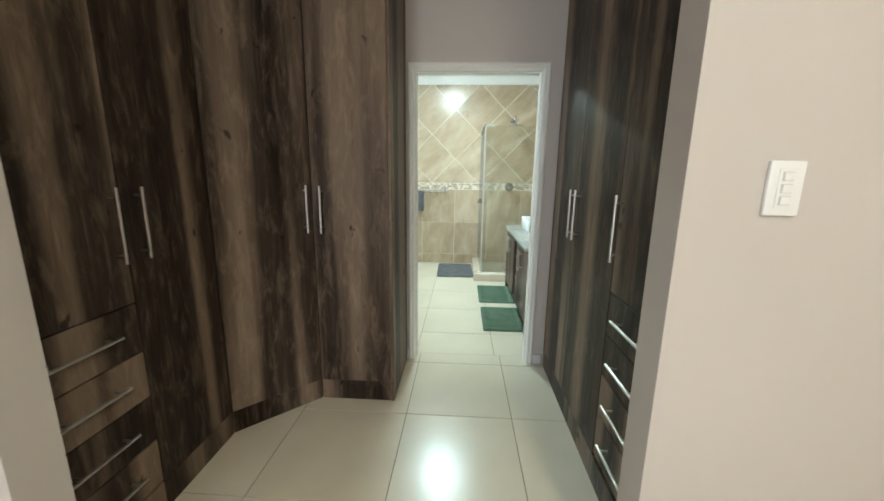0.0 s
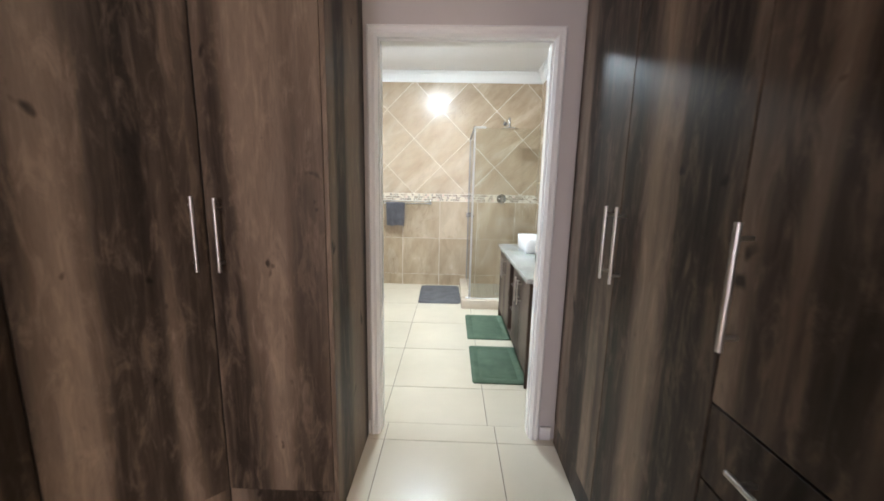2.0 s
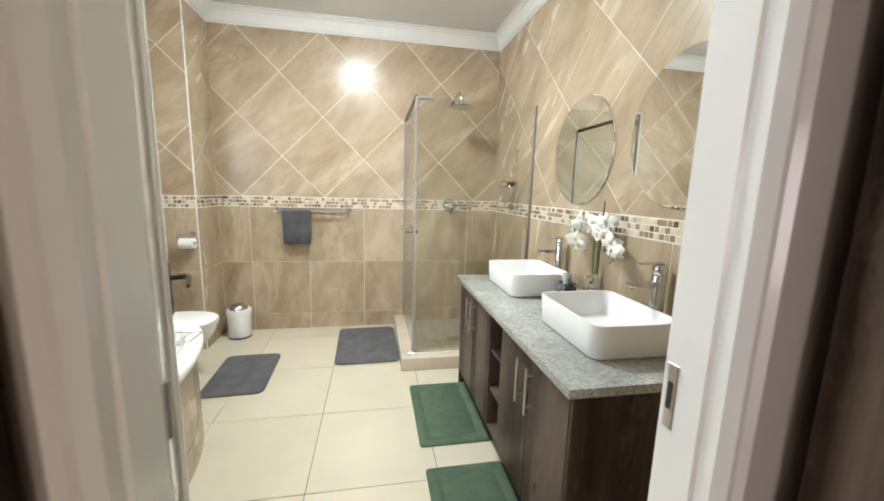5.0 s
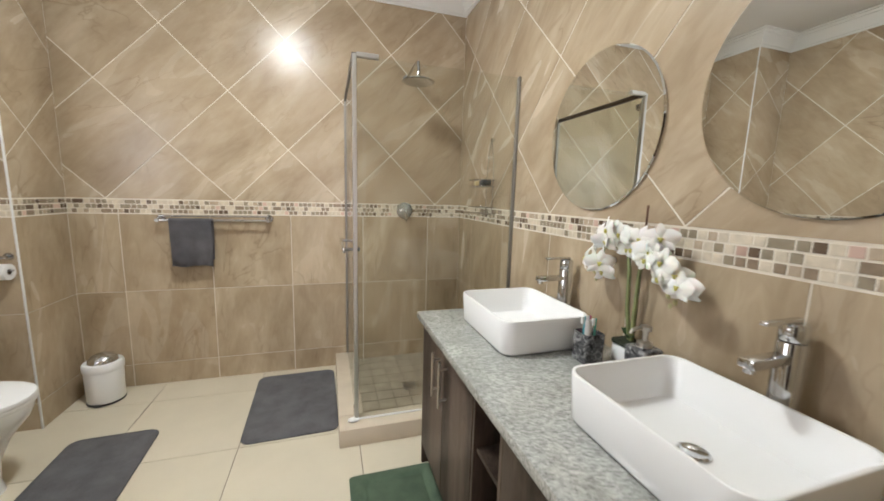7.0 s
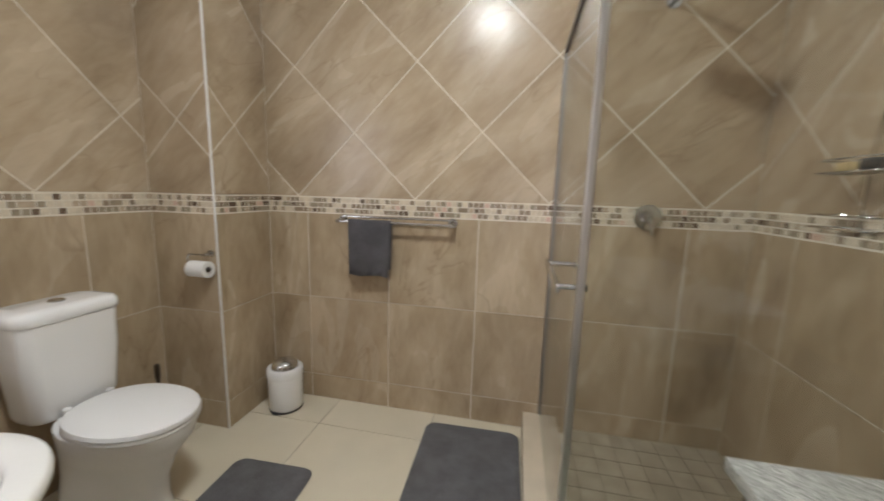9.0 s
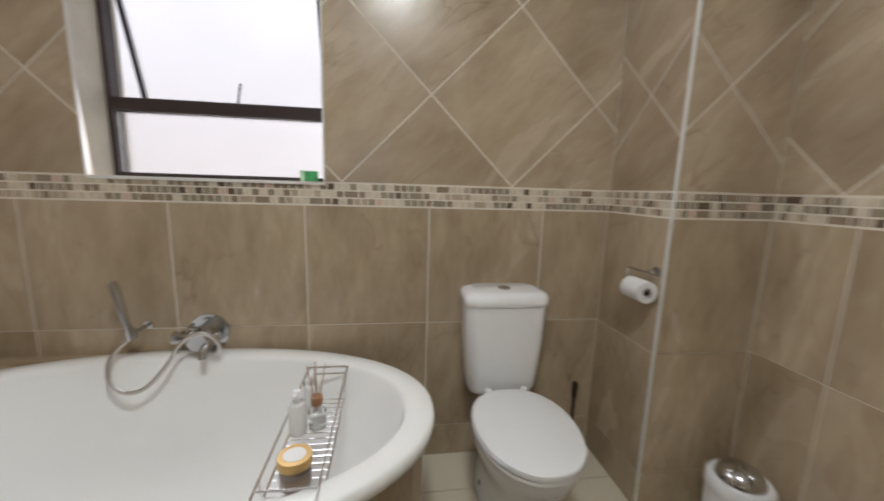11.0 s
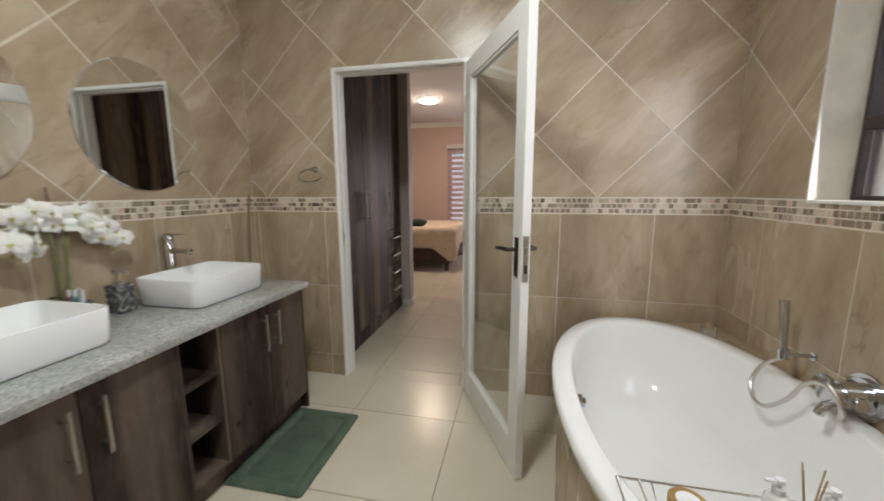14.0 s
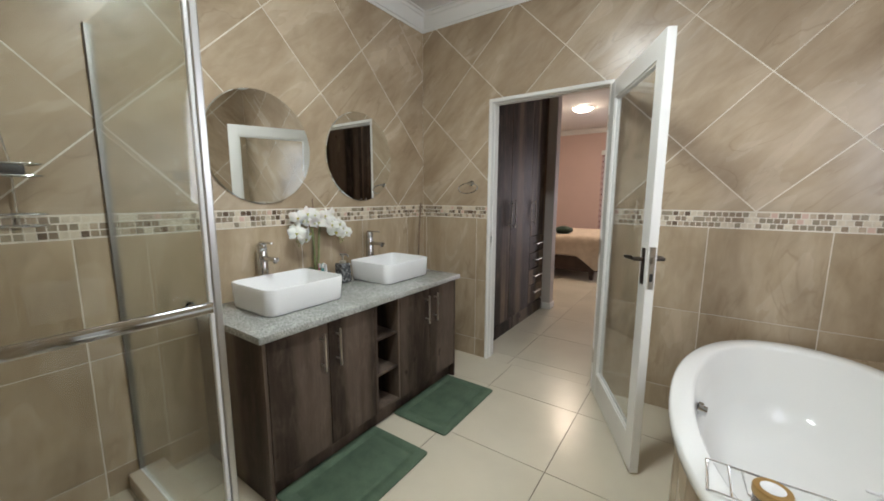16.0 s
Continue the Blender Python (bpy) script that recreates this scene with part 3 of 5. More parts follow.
fp = part("lock_faceplate", bx(LW - 0.0005, LW + 0.0025, -0.012, 0.012, 0.915, 1.105, bevel=0.001), M_STEEL, leaf, "worn steel lock faceplate")
part("bolt", bx(LW + 0.002, LW + 0.012, -0.006, 0.006, 1.03, 1.06, bevel=0.002), M_STEEL, fp)
part("bolt", bx(LW + 0.002, LW + 0.004, -0.006, 0.006, 0.95, 0.985), M_BLACK, fp)
for z in (0.25, 1.0, 1.78):
    bm = bmesh.new()
    rod(bm, (-0.006, -0.020, z - 0.045), (-0.006, -0.020, z + 0.045), 0.007)
    part("hinge", bm, M_STEEL, leaf)


# ---- window ----
WX = XW - 0.16
win = thing("window_1", (WX, 3.75, WZ0), "bronze aluminium window with an open frosted top sash", "window", kind="structure")
FR = 0.032
BZ = 1.522
for it in ((WX - 0.03, WX + 0.03, WY0, WY0 + FR * 0.6, WZ0, WZ1), (WX - 0.03, WX + 0.03, WY1 - FR * 0.6, WY1, WZ0, WZ1), (WX - 0.03, WX + 0.03, WY0 + FR * 0.6, WY1 - FR * 0.6, WZ0, WZ0 + 0.016),
           (WX - 0.03, WX + 0.03, WY0 + FR * 0.6, WY1 - FR * 0.6, WZ1 - FR, WZ1), (WX - 0.03, WX + 0.035, WY0 + FR * 0.6, WY1 - FR * 0.6, BZ - 0.025, BZ + 0.025)):
    part("frame_bar", bx(*it, bevel=0.003), M_BRONZE_FRAME, win, "dark bronze frame bar")
pn = part("pane", bx(WX - 0.003, WX + 0.003, WY0 + 0.02, WY1 - 0.02, WZ0 + 0.017, BZ - 0.026), M_FROST, win, "frosted glass pane")
pn.visible_shadow = False
sash_m = Matrix.Translation((WX - 0.018, 0, WZ1 - FR)) @ Matrix.Rotation(radians(17), 4, 'Y')


def sash_box(*a, bevel=0.002):
    bm = bx(*a, bevel=bevel)
    bmesh.ops.transform(bm, matrix=sash_m, verts=bm.verts)
    return bm


SH = WZ1 - FR - BZ - 0.027
sash = part("sash", sash_box(-0.012, 0.012, WY0 + 0.025, WY1 - 0.025, -0.02, 0.0), M_BRONZE_FRAME, win, "open top-hung sash")
for it in ((WY0 + 0.025, WY0 + 0.043, -SH, -0.0205), (WY1 - 0.043, WY1 - 0.025, -SH, -0.0205), (WY0 + 0.0435, WY1 - 0.0435, -SH, -SH + 0.014)):
    part("sash_bar", sash_box(-0.012, 0.012, *it), M_BRONZE_FRAME, sash)
pn = part("sash_pane", sash_box(-0.003, 0.003, WY0 + 0.044, WY1 - 0.044, -SH + 0.015, -0.021, bevel=0), M_FROST, sash, "frosted glass pane")
pn.visible_shadow = False
bm = bmesh.new()
rod(bm, (WX - 0.01, 3.80, BZ + 0.025), (WX - 0.05, 3.80, BZ + 0.12), 0.004)
part("stay", bm, M_BRONZE_FRAME, win, "window stay arm")
for nm, it in (("sill", (WX - 0.06, XW + 0.008, WY0 - 0.001, WY1 + 0.001, WZ0 - 0.012, WZ0 - 0.0005)), ("reveal", (WX + 0.031, XW + 0.004, WY0 - 0.008, WY0 - 0.0005, WZ0, WZ1)), ("reveal", (WX + 0.031, XW + 0.004, WY1 + 0.0005, WY1 + 0.008, WZ0, WZ1)),
               ("head", (WX + 0.031, XW + 0.004, WY0, WY1, WZ1 + 0.0005, WZ1 + 0.008))):
    part(nm, bx(*it), M_WHITE, win, "white painted reveal")
gs = thing("sponge_block", (XW - 0.06, 4.11, WZ0), "small green block on the window sill", "sponge")
part("green_block", bx(XW - 0.062, XW - 0.035, 4.085, 4.135, WZ0, WZ0 + 0.042, bevel=0.004, seg=2), plain_noise("green_sponge", (0.05, 0.30, 0.10), 0.8, 0.2, 30), gs)
part("pale_layer", bx(XW - 0.062, XW - 0.035, 4.068, 4.0848, WZ0, WZ0 + 0.044, bevel=0.003, seg=2), plain_noise("pale_green_sponge", (0.42, 0.62, 0.42), 0.8, 0.2, 30), gs)
# added sunlit reflector wall outside the window; it whitens the view through the frosted panes
single("boundary_wall", bx(-4.4, -4.2, -2, 9, -0.3, 3.6), plain_noise("pale_plaster", (0.80, 0.78, 0.76), 0.9, 0.08, 1.5), (-4.3, 3, -0.3), "pale sunlit wall added outside to whiten the window panes", "wall", kind="structure")


# unseen wall added beyond the glass door as a reflector behind the blinds
single("garden_wall", bx(-5, 7, -7.2, -7.0, -0.3, 2.4), plain_noise("white_plaster", (0.80, 0.78, 0.76), 0.9, 0.08, 1.5), (1, -7.1, -0.3), "pale sunlit wall added outside to brighten the bedroom blinds", "wall", kind="structure")


# ---- vanity ----
VX, VY0, VY1, VZ = 1.0, 3.185, 4.625, 0.74
VP = 0.10


def vanity_doors(name, y0, y1, label):
    v = thing(name, (VX + 0.28, (y0 + y1) / 2, 0), label, "vanity cabinet", "vanity units")
    part("carcass", bx(VX + 0.0195, XR - 0.008, y0, y1, VP, VZ - 0.001), M_VWOOD, v)
    part("plinth", bx(VX + 0.045, VX + 0.06, y0, y1, 0, VP - 0.001), M_VWOOD, v)
    m = (y0 + y1) / 2
    for a, b, h in ((y0, m, m - 0.045), (m, y1, m + 0.045)):
        d = part("door", bx(VX, VX + 0.018, a + 0.002, b - 0.002, VP + 0.002, VZ - 0.006, bevel=0.0012), M_VWOOD, v)
        bar_handle(d, (VX, h, 0.51), (VX, h, 0.695), (-1, 0, 0), 0.0055)
    return v


vanity_doors("vanity_cabinet", VY0 + 0.016, 3.79, "dark oak vanity cabinet with two doors, near the room door")
va = vanity_doors("vanity_cabinet", 3.995, VY1 - 0.016, "dark oak vanity cabinet with two doors, beside the shower")
part("end_panel", bx(VX + 0.001, XR - 0.008, VY1 - 0.0155, VY1, 0, VZ - 0.001, bevel=0.001), M_VWOOD, va)
vb = [o for o in bpy.data.objects if o.name == "vanity_cabinet"][0]
part("end_panel", bx(VX + 0.001, XR - 0.008, VY0, VY0 + 0.0155, 0, VZ - 0.001, bevel=0.001), M_VWOOD, vb)
vs = thing("open_shelf_unit", (VX + 0.28, 3.89, 0), "dark oak open shelf unit between the vanity cabinets", "shelf unit", "vanity units")
for it, nm in (((VX + 0.001, XR - 0.01, 3.7915, 3.807, VP, VZ - 0.001), "side"), ((VX + 0.001, XR - 0.01, 3.978, 3.9935, VP, VZ - 0.001), "side"), ((XR - 0.03, XR - 0.012, 3.8075, 3.9775, VP, VZ - 0.001), "back"),
               ((VX + 0.004, XR - 0.031, 3.8075, 3.9775, VP, VP + 0.016), "shelf"), ((VX + 0.012, XR - 0.031, 3.8075, 3.9775, 0.31, 0.326), "shelf"), ((VX + 0.012, XR - 0.031, 3.8075, 3.9775, 0.52, 0.536), "shelf"),
               ((VX + 0.045, VX + 0.06, 3.79, 3.995, 0, VP - 0.001), "plinth")):
    part(nm, bx(*it, bevel=0.0008), M_VWOOD, vs)
single("countertop", bx(0.972, XR - 0.001, 3.165, 4.65, 0.7405, 0.772, bevel=0.003, seg=2), M_GRANITE, (1.28, 3.9, 0.74), "speckled grey granite vanity countertop", "countertop")


def basin(y0, y1, label):
    x0, x1, z0, z1 = 1.135, 1.49, 0.7725, 0.902
    b = thing("basin", ((x0 + x1) / 2, (y0 + y1) / 2, z0), label, "basin", "vessel basins")
    bm = bmesh.new()
    t = 0.011

    def ring(i, z, r):
        return [(x, y, z) for x, y in rounded(x0 + i, x1 - i, y0 + i, y1 - i, r, 7)]
    rings = [ring(0.022, z0, 0.035), ring(0.012, z0 + 0.004, 0.043), ring(0.006, z0 + 0.014, 0.048), ring(0.0, z1 - 0.004, 0.05), ring(0.0015, z1 - 0.001, 0.049), ring(0.005, z1, 0.046),
             ring(t - 0.002, z1 - 0.001, 0.041), ring(t, z1 - 0.005, 0.040), ring(t + 0.007, z0 + 0.05, 0.036), ring(t + 0.02, z0 + 0.026, 0.035), ring(t + 0.045, z0 + 0.02, 0.03), ring(0.12, z0 + 0.016, 0.02)]
    ring_skin(bm, rings)
    part("bowl", bm, M_CERAMIC, b, smooth=40)
    bm = bmesh.new()
    cx, cy = (x0 + x1) / 2, (y0 + y1) / 2
    lathe(bm, [(0.032, z0 + 0.0165), (0.032, z0 + 0.020), (0.026, z0 + 0.023), (0.022, z0 + 0.021), (0.001, z0 + 0.0205)], cx, cy)
    part("drain", bm, M_CHROME, b, "chrome drain")
    return b


basin(3.308, 3.748, "white rectangular vessel basin nearer the room door")
basin(4.07, 4.512, "white rectangular vessel basin nearer the shower")


def basin_tap(y):
    x = 1.53
    t = thing("basin_tap", (x, y, 0.772), "tall chrome pillar tap behind a basin", "tap", "basin taps")
    bm = bmesh.new()
    lathe(bm, [(0.034, 0.7725), (0.034, 0.779), (0.028, 0.784), (0.027, 1.024), (0.0255, 1.027)], x, y)
    part("body", bm, M_CHROME, t)
    bm = bmesh.new()
    lathe(bm, [(0.0255, 1.030), (0.027, 1.033), (0.027, 1.062), (0.023, 1.069), (0.001, 1.070)], x, y)
    part("cartridge", bm, M_CHROME, t)
    bm = bmesh.new()
    box(bm, x - 0.135, x - 0.015, y - 0.016, y + 0.016, 0.980, 1.001, bevel=0.004, seg=2)
    lathe(bm, [(0.011, 0.970), (0.011, 0.981)], x - 0.12, y, 14)
    part("spout", bm, M_CHROME, t)
    bm = bmesh.new()
    box(bm, x - 0.10, x + 0.016, y - 0.008, y + 0.008, 1.069, 1.079, bevel=0.003, seg=2)
    part("lever", bm, M_CHROME, t)


basin_tap(3.508)
basin_tap(4.304)


def mirror(y, z, r, label):
    m = thing("round_mirror", (XR - 0.008, y, z), label, "mirror", "vanity mirrors")
    bm = bmesh.new()
    n = 72
    rings = []
    for rr, x in ((r - 0.001, XR - 0.001), (r, XR - 0.008), (r - 0.004, XR - 0.012)):
        rings.append([(x, y + rr * math.cos(2 * math.pi * i / n), z + rr * math.sin(2 * math.pi * i / n)) for i in range(n)])
    ring_skin(bm, rings)
    part("glass", bm, M_MIRROR, m, smooth=20)


mirror(4.24, 1.578, 0.302, "round frameless wall mirror by the shower")
mirror(3.52, 1.590, 0.302, "round frameless wall mirror by the room door")


# orchid
PETAL = material("white_orchid_petal", (0.86, 0.835, 0.79), 0.55, 0.0, Subsurface_Weight=0.1)
LIP = material("yellow_orchid_lip", (0.55, 0.50, 0.14), 0.5)
BUD = plain_noise("orchid_bud", (0.42, 0.40, 0.20), 0.5, 0.3, 60)
STEM = plain_noise("orchid_stem", (0.19, 0.21, 0.085), 0.5, 0.3, 20)
LEAF = plain_noise("orchid_leaf", (0.04, 0.09, 0.03), 0.35, 0.3, 12)
PX, PY = 1.545, 3.953
orc = thing("orchid", (PX, PY, 0.772), "white artificial orchid in a small white pot", "plant")
part("pot", bx(PX - 0.034, PX + 0.034, PY - 0.042, PY + 0.042, 0.7725, 0.832, bevel=0.006, seg=2), M_CERAMIC, orc, "white square pot")
part("moss", bx(PX - 0.038, PX + 0.036, PY - 0.040, PY + 0.045, 0.8322, 0.852, bevel=0.008, seg=2), plain_noise("dark_moss", (0.02, 0.025, 0.012), 0.95, 0.4, 60, 0.8), orc)
rnd = random.Random(4)
stems = []
for k, (dy, top, lean) in enumerate(((-0.016, 1.175, -0.135), (0.016, 1.185, 0.105))):
    pts = [Vector((PX + 0.005 * k, PY + dy * 0.4, 0.85)), Vector((PX - 0.008, PY + dy, 0.96)), Vector((PX - 0.01, PY + dy * 1.3, 1.09)), Vector((PX - 0.012, PY + dy * 1.5 + lean * 0.15, top)),
           Vector((PX - 0.018, PY + dy + lean * 0.45, top + 0.022)), Vector((PX - 0.024, PY + dy + lean * 0.8, top)), Vector((PX - 0.03, PY + dy + lean * 1.05, top - 0.05)), Vector((PX - 0.035, PY + dy + lean * 1.15, top - 0.115))]
    bm = bmesh.new()
    tube(bm, pts, [0.007, 0.007, 0.0065, 0.005, 0.004, 0.0035, 0.003, 0.002], 8)
    part("stem", bm, STEM, orc)
    stems.append(pts)
bm = bmesh.new()
rod(bm, (PX + 0.01, PY - 0.005, 0.85), (PX + 0.015, PY - 0.003, 1.305), 0.0035, 6)
part("support_stick", bm, plain_noise("bamboo", (0.16, 0.09, 0.06), 0.7), orc, "brown bamboo stick")
for k in range(2):
    a = 1.2 + 2.6 * k
    bm = bmesh.new()
    dx, dy = math.cos(a), math.sin(a)
    rows = []
    for i in range(7):
        u = i / 6
        c = Vector((PX + dx * 0.05 * u * 0.8, PY + dy * 0.055 * u, 0.850 + 0.025 * math.sin(u * 2.2)))
        wd = 0.014 * math.sin(math.pi * (0.12 + 0.86 * u))
        s = Vector((-dy, dx, 0))
        rows.append([c - s * wd + Vector((0, 0, 0.006)), c, c + s * wd + Vector((0, 0, 0.006))])
    ring_skin(bm, rows, False, (False, False))
    bmesh.ops.solidify(bm, geom=bm.faces[:], thickness=0.0015)
    part("leaf", bm, LEAF, orc)


def orchid_flower(c, face, size):
    f = Vector(face).normalized()
    side = f.cross(Vector((0, 0, 1))).normalized()
    up = side.cross(f).normalized()
    spin = rnd.uniform(-14, 14)
    bm = bmesh.new()
    for a, ln, wd in ((90, 0.95, 0.50), (215, 0.92, 0.46), (325, 0.92, 0.46), (14, 1.06, 0.86), (166, 1.06, 0.86)):
        a += spin + rnd.uniform(-6, 6)
        d = side * math.cos(radians(a)) + up * math.sin(radians(a))
        q = f.cross(d)
        curl = rnd.uniform(0.05, 0.55)
        rows = []
        for i in range(7):
            u = i / 6
            wdt = size * wd * math.sin(math.pi * min(0.96, 0.08 + 0.86 * u ** 0.85)) * 0.62
            p = c + d * (size * ln * u) + f * (size * (0.22 * u - curl * u * u))
            ruff = f * (size * 0.05 * math.sin(u * 9 + a))
            rows.append([p - q * wdt - f * 0.22 * wdt + ruff, p - q * wdt * 0.5 + f * 0.06 * wdt, p + f * 0.16 * wdt, p + q * wdt * 0.5 + f * 0.06 * wdt, p + q * wdt - f * 0.22 * wdt - ruff])
        ring_skin(bm, rows, False, (False, False))
    fl = part("flower", bm, PETAL, orc, smooth=60)
    bm = bmesh.new()
    for dz, dy, r, st in ((-0.06, 0.0, 0.11, 1.5), (0.04, 0.10, 0.07, 1.0), (0.04, -0.10, 0.07, 1.0)):
        made = bmesh.ops.create_icosphere(bm, subdivisions=1, radius=size * r)["verts"]
        for v in made:
            v.co = c + f * (size * 0.14) + side * (size * dy) + up * (size * dz) + Vector((v.co.x, v.co.y, v.co.z * st))
    part("lip", bm, LIP, fl, "pale yellow flower lip")


for pts in stems:
    for i, u in enumerate((3.2, 3.7, 4.1, 4.5, 4.8, 5.2, 5.5, 5.9, 6.2, 6.5, 6.8)):
        k = int(u)
        p = pts[k].lerp(pts[min(k + 1, 7)], u - k)
        s = 1 if i % 2 else -1
        off = Vector((-0.014 + rnd.uniform(-0.03, 0.005), s * 0.026 + rnd.uniform(-0.014, 0.014), rnd.uniform(-0.04, 0.022)))
        orchid_flower(p + off, (-1.0 + rnd.uniform(-0.2, 0.3), s * 0.45 + rnd.uniform(-0.5, 0.5), -0.05 + rnd.uniform(-0.35, 0.25)), rnd.uniform(0.044, 0.054))
    for k, dy in ((0, 0.012), (1, -0.010), (2, 0.004)):
        bm = bmesh.new()
        bmesh.ops.create_icosphere(bm, subdivisions=2, radius=0.008 - 0.0012 * k)
        q = pts[7] + Vector((-0.004, dy, -0.008 - 0.014 * k))
        for v in bm.verts:
            v.co = q + Vector((v.co.x, v.co.y, v.co.z * 1.5))
        part("bud", bm, BUD, orc, "closed greenish flower bud")

for dy, dz in ((-0.045, 1.20), (0.035, 1.205), (-0.005, 1.16), (-0.085, 1.14)):
    orchid_flower(Vector((PX - 0.045 + rnd.uniform(-0.015, 0.015), PY + dy, dz)), (-1.0, rnd.uniform(-0.4, 0.4), rnd.uniform(-0.2, 0.2)), rnd.uniform(0.042, 0.050))

# soap dispenser, tumbler with toothbrushes, small things on the counter
MARBLE = material("black_marbled_resin", (0.05, 0.05, 0.05), 0.15)
_n = Nodes(MARBLE)
_n.color(_n.ramp(_n.noise(_n.coords((1, 1, 1)), 26, 5, 0.65, 1.8), [(0.36, (0.02, 0.02, 0.022)), (0.52, (0.11, 0.11, 0.115)), (0.60, (0.34, 0.34, 0.34)), (0.70, (0.09, 0.09, 0.095))]))
SPX, SPY = 1.46, 3.815
sd = thing("soap_dispenser", (SPX, SPY, 0.772), "grey marbled soap dispenser with a dark metal pump", "soap dispenser")
part("bottle", bx(SPX - 0.037, SPX + 0.037, SPY - 0.037, SPY + 0.037, 0.7725, 0.895, bevel=0.008, seg=3), MARBLE, sd)
bm = bmesh.new()
lathe(bm, [(0.021, 0.8955), (0.021, 0.908), (0.013, 0.912), (0.007, 0.914), (0.007, 0.944), (0.016, 0.945), (0.016, 0.957), (0.002, 0.959)], SPX, SPY, 18)
tube(bm, [(SPX, SPY, 0.952), (SPX - 0.03, SPY, 0.954), (SPX - 0.05, SPY, 0.949), (SPX - 0.056, SPY, 0.940)], [0.006, 0.006, 0.005, 0.004], 8)
part("pump", bm, M_STEEL, sd, "dark steel pump")
tb = thing("toothbrush_tumbler", (1.42, 4.003, 0.772), "black marbled tumbler holding toothbrushes and paste", "tumbler")
bm = bmesh.new()
tx, ty = 1.42, 4.003
ring_skin(bm, [[(x, y, z) for x, y in rounded(tx - r, tx + r, ty - r, ty + r, 0.010, 3)] for r, z in ((0.036, 0.7725), (0.038, 0.776), (0.038, 0.872), (0.036, 0.874), (0.033, 0.873), (0.032, 0.785))])
part("cup", bm, MARBLE, tb)
for (dx, dy, c) in ((0.012, 0.015, (0.70, 0.10, 0.25)), (-0.012, 0.012, (0.10, 0.45, 0.55)), (0.010, -0.014, (0.12, 0.50, 0.42))):
    br = part("toothbrush", bx(tx + dx - 0.004, tx + dx + 0.004, ty + dy - 0.003, ty + dy + 0.003, 0.79, 0.925, bevel=0.002), material("toothbrush_plastic", c, 0.35), tb, "coloured toothbrush")
    part("bristles", bx(tx + dx - 0.012, tx + dx - 0.0042, ty + dy - 0.004, ty + dy + 0.004, 0.90, 0.924), M_PLASTIC, br)
bm = bmesh.new()
ring_skin(bm, [[(tx - 0.014 + a * math.cos(t / 12 * 2 * math.pi), ty - 0.012 + b * math.sin(t / 12 * 2 * math.pi), z) for t in range(12)] for a, b, z in ((0.008, 0.008, 0.79), (0.010, 0.010, 0.81), (0.012, 0.010, 0.86), (0.015, 0.002, 0.92))])
part("toothpaste", bm, M_PLASTIC, tb, "white toothpaste tube")

# leaning stick in the corner
bm = bmesh.new()
tube(bm, [(1.545, 2.93, 0.773), (1.565, 2.885, 1.05), (1.578, 2.845, 1.265)], 0.007, 8)
for v in bm.verts:
    if v.co.z < 0.9:
        v.co.z -= 0.772
        v.co.y += 0.12
        v.co.x -= 0.06
single("leaning_stick", bm, plain_noise("brown_stick", (0.22, 0.15, 0.10), 0.6, 0.2, 20), (1.49, 3.05, 0), "thin brown pole leaning in the room corner", "pole")


# towel ring by the door
tr = thing("towel_ring", (1.10, YD, 1.42), "empty chrome towel ring on the tiled wall", "towel ring")
bm = bmesh.new()
rod(bm, (1.10, YD + 0.0005, 1.425), (1.10, YD + 0.045, 1.425), 0.011)
rod(bm, (1.10, YD + 0.0005, 1.425), (1.10, YD + 0.006, 1.425), 0.022, 18)
part("post", bm, M_CHROME, tr)
bm = bmesh.new()
tube(bm, [(1.10 + 0.085 * math.cos(a), YD + 0.045 + 0.018 * (1 - math.sin(a)), 1.385 + 0.04 * math.sin(a)) for a in [i * 2 * math.pi / 28 for i in range(28)]], 0.0045, 8, True)
part("ring", bm, M_CHROME, tr)

# towel rail and towel on the back wall
RZ, RY = 1.118, YB - 0.065
rail = thing("towel_rail", (-0.13, YB, RZ), "double chrome towel rail on the tiled wall", "towel rail")
bm = bmesh.new()
rod(bm, (-0.45, RY, RZ), (0.185, RY, RZ), 0.008)
part("bar", bm, M_CHROME, rail)
bm = bmesh.new()
rod(bm, (-0.45, RY + 0.03, RZ + 0.025), (0.185, RY + 0.03, RZ + 0.025), 0.006)
part("bar", bm, M_CHROME, rail)
for x in (-0.45, 0.185):
    bm = bmesh.new()
    rod(bm, (x, YB - 0.0005, RZ + 0.01), (x, YB - 0.008, RZ + 0.01), 0.026, 20)
    rod(bm, (x, YB - 0.008, RZ + 0.01), (x, RY - 0.012, RZ), 0.012, 14)
    part("bracket", bm, M_CHROME, rail)
bm = bmesh.new()
rnd = random.Random(9)
NX = 16
prof = [(-0.018, 0.822), (-0.016, 0.88), (-0.015, 0.98), (-0.014, 1.08), (-0.013, 1.115), (-0.006, 1.130), (0.004, 1.131), (0.013, 1.120), (0.016, 1.06), (0.017, 0.95), (0.018, 0.86)]
rings = []
for y, z in prof:
    rings.append([(-0.388 + 0.245 * i / NX + 0.012 * (1.13 - z) * (i / NX - 0.5) * -4, RY + y + (0.004 * math.sin(i * 1.1) * (1.13 - z) * 4 if y < 0 else 0), z + 0.004 * math.sin(i * 0.5 + z * 3) * (1 if z < 0.9 else 0)) for i in range(NX + 1)])
ring_skin(bm, rings, False, (False, False))
bmesh.ops.solidify(bm, geom=bm.faces[:], thickness=0.006)
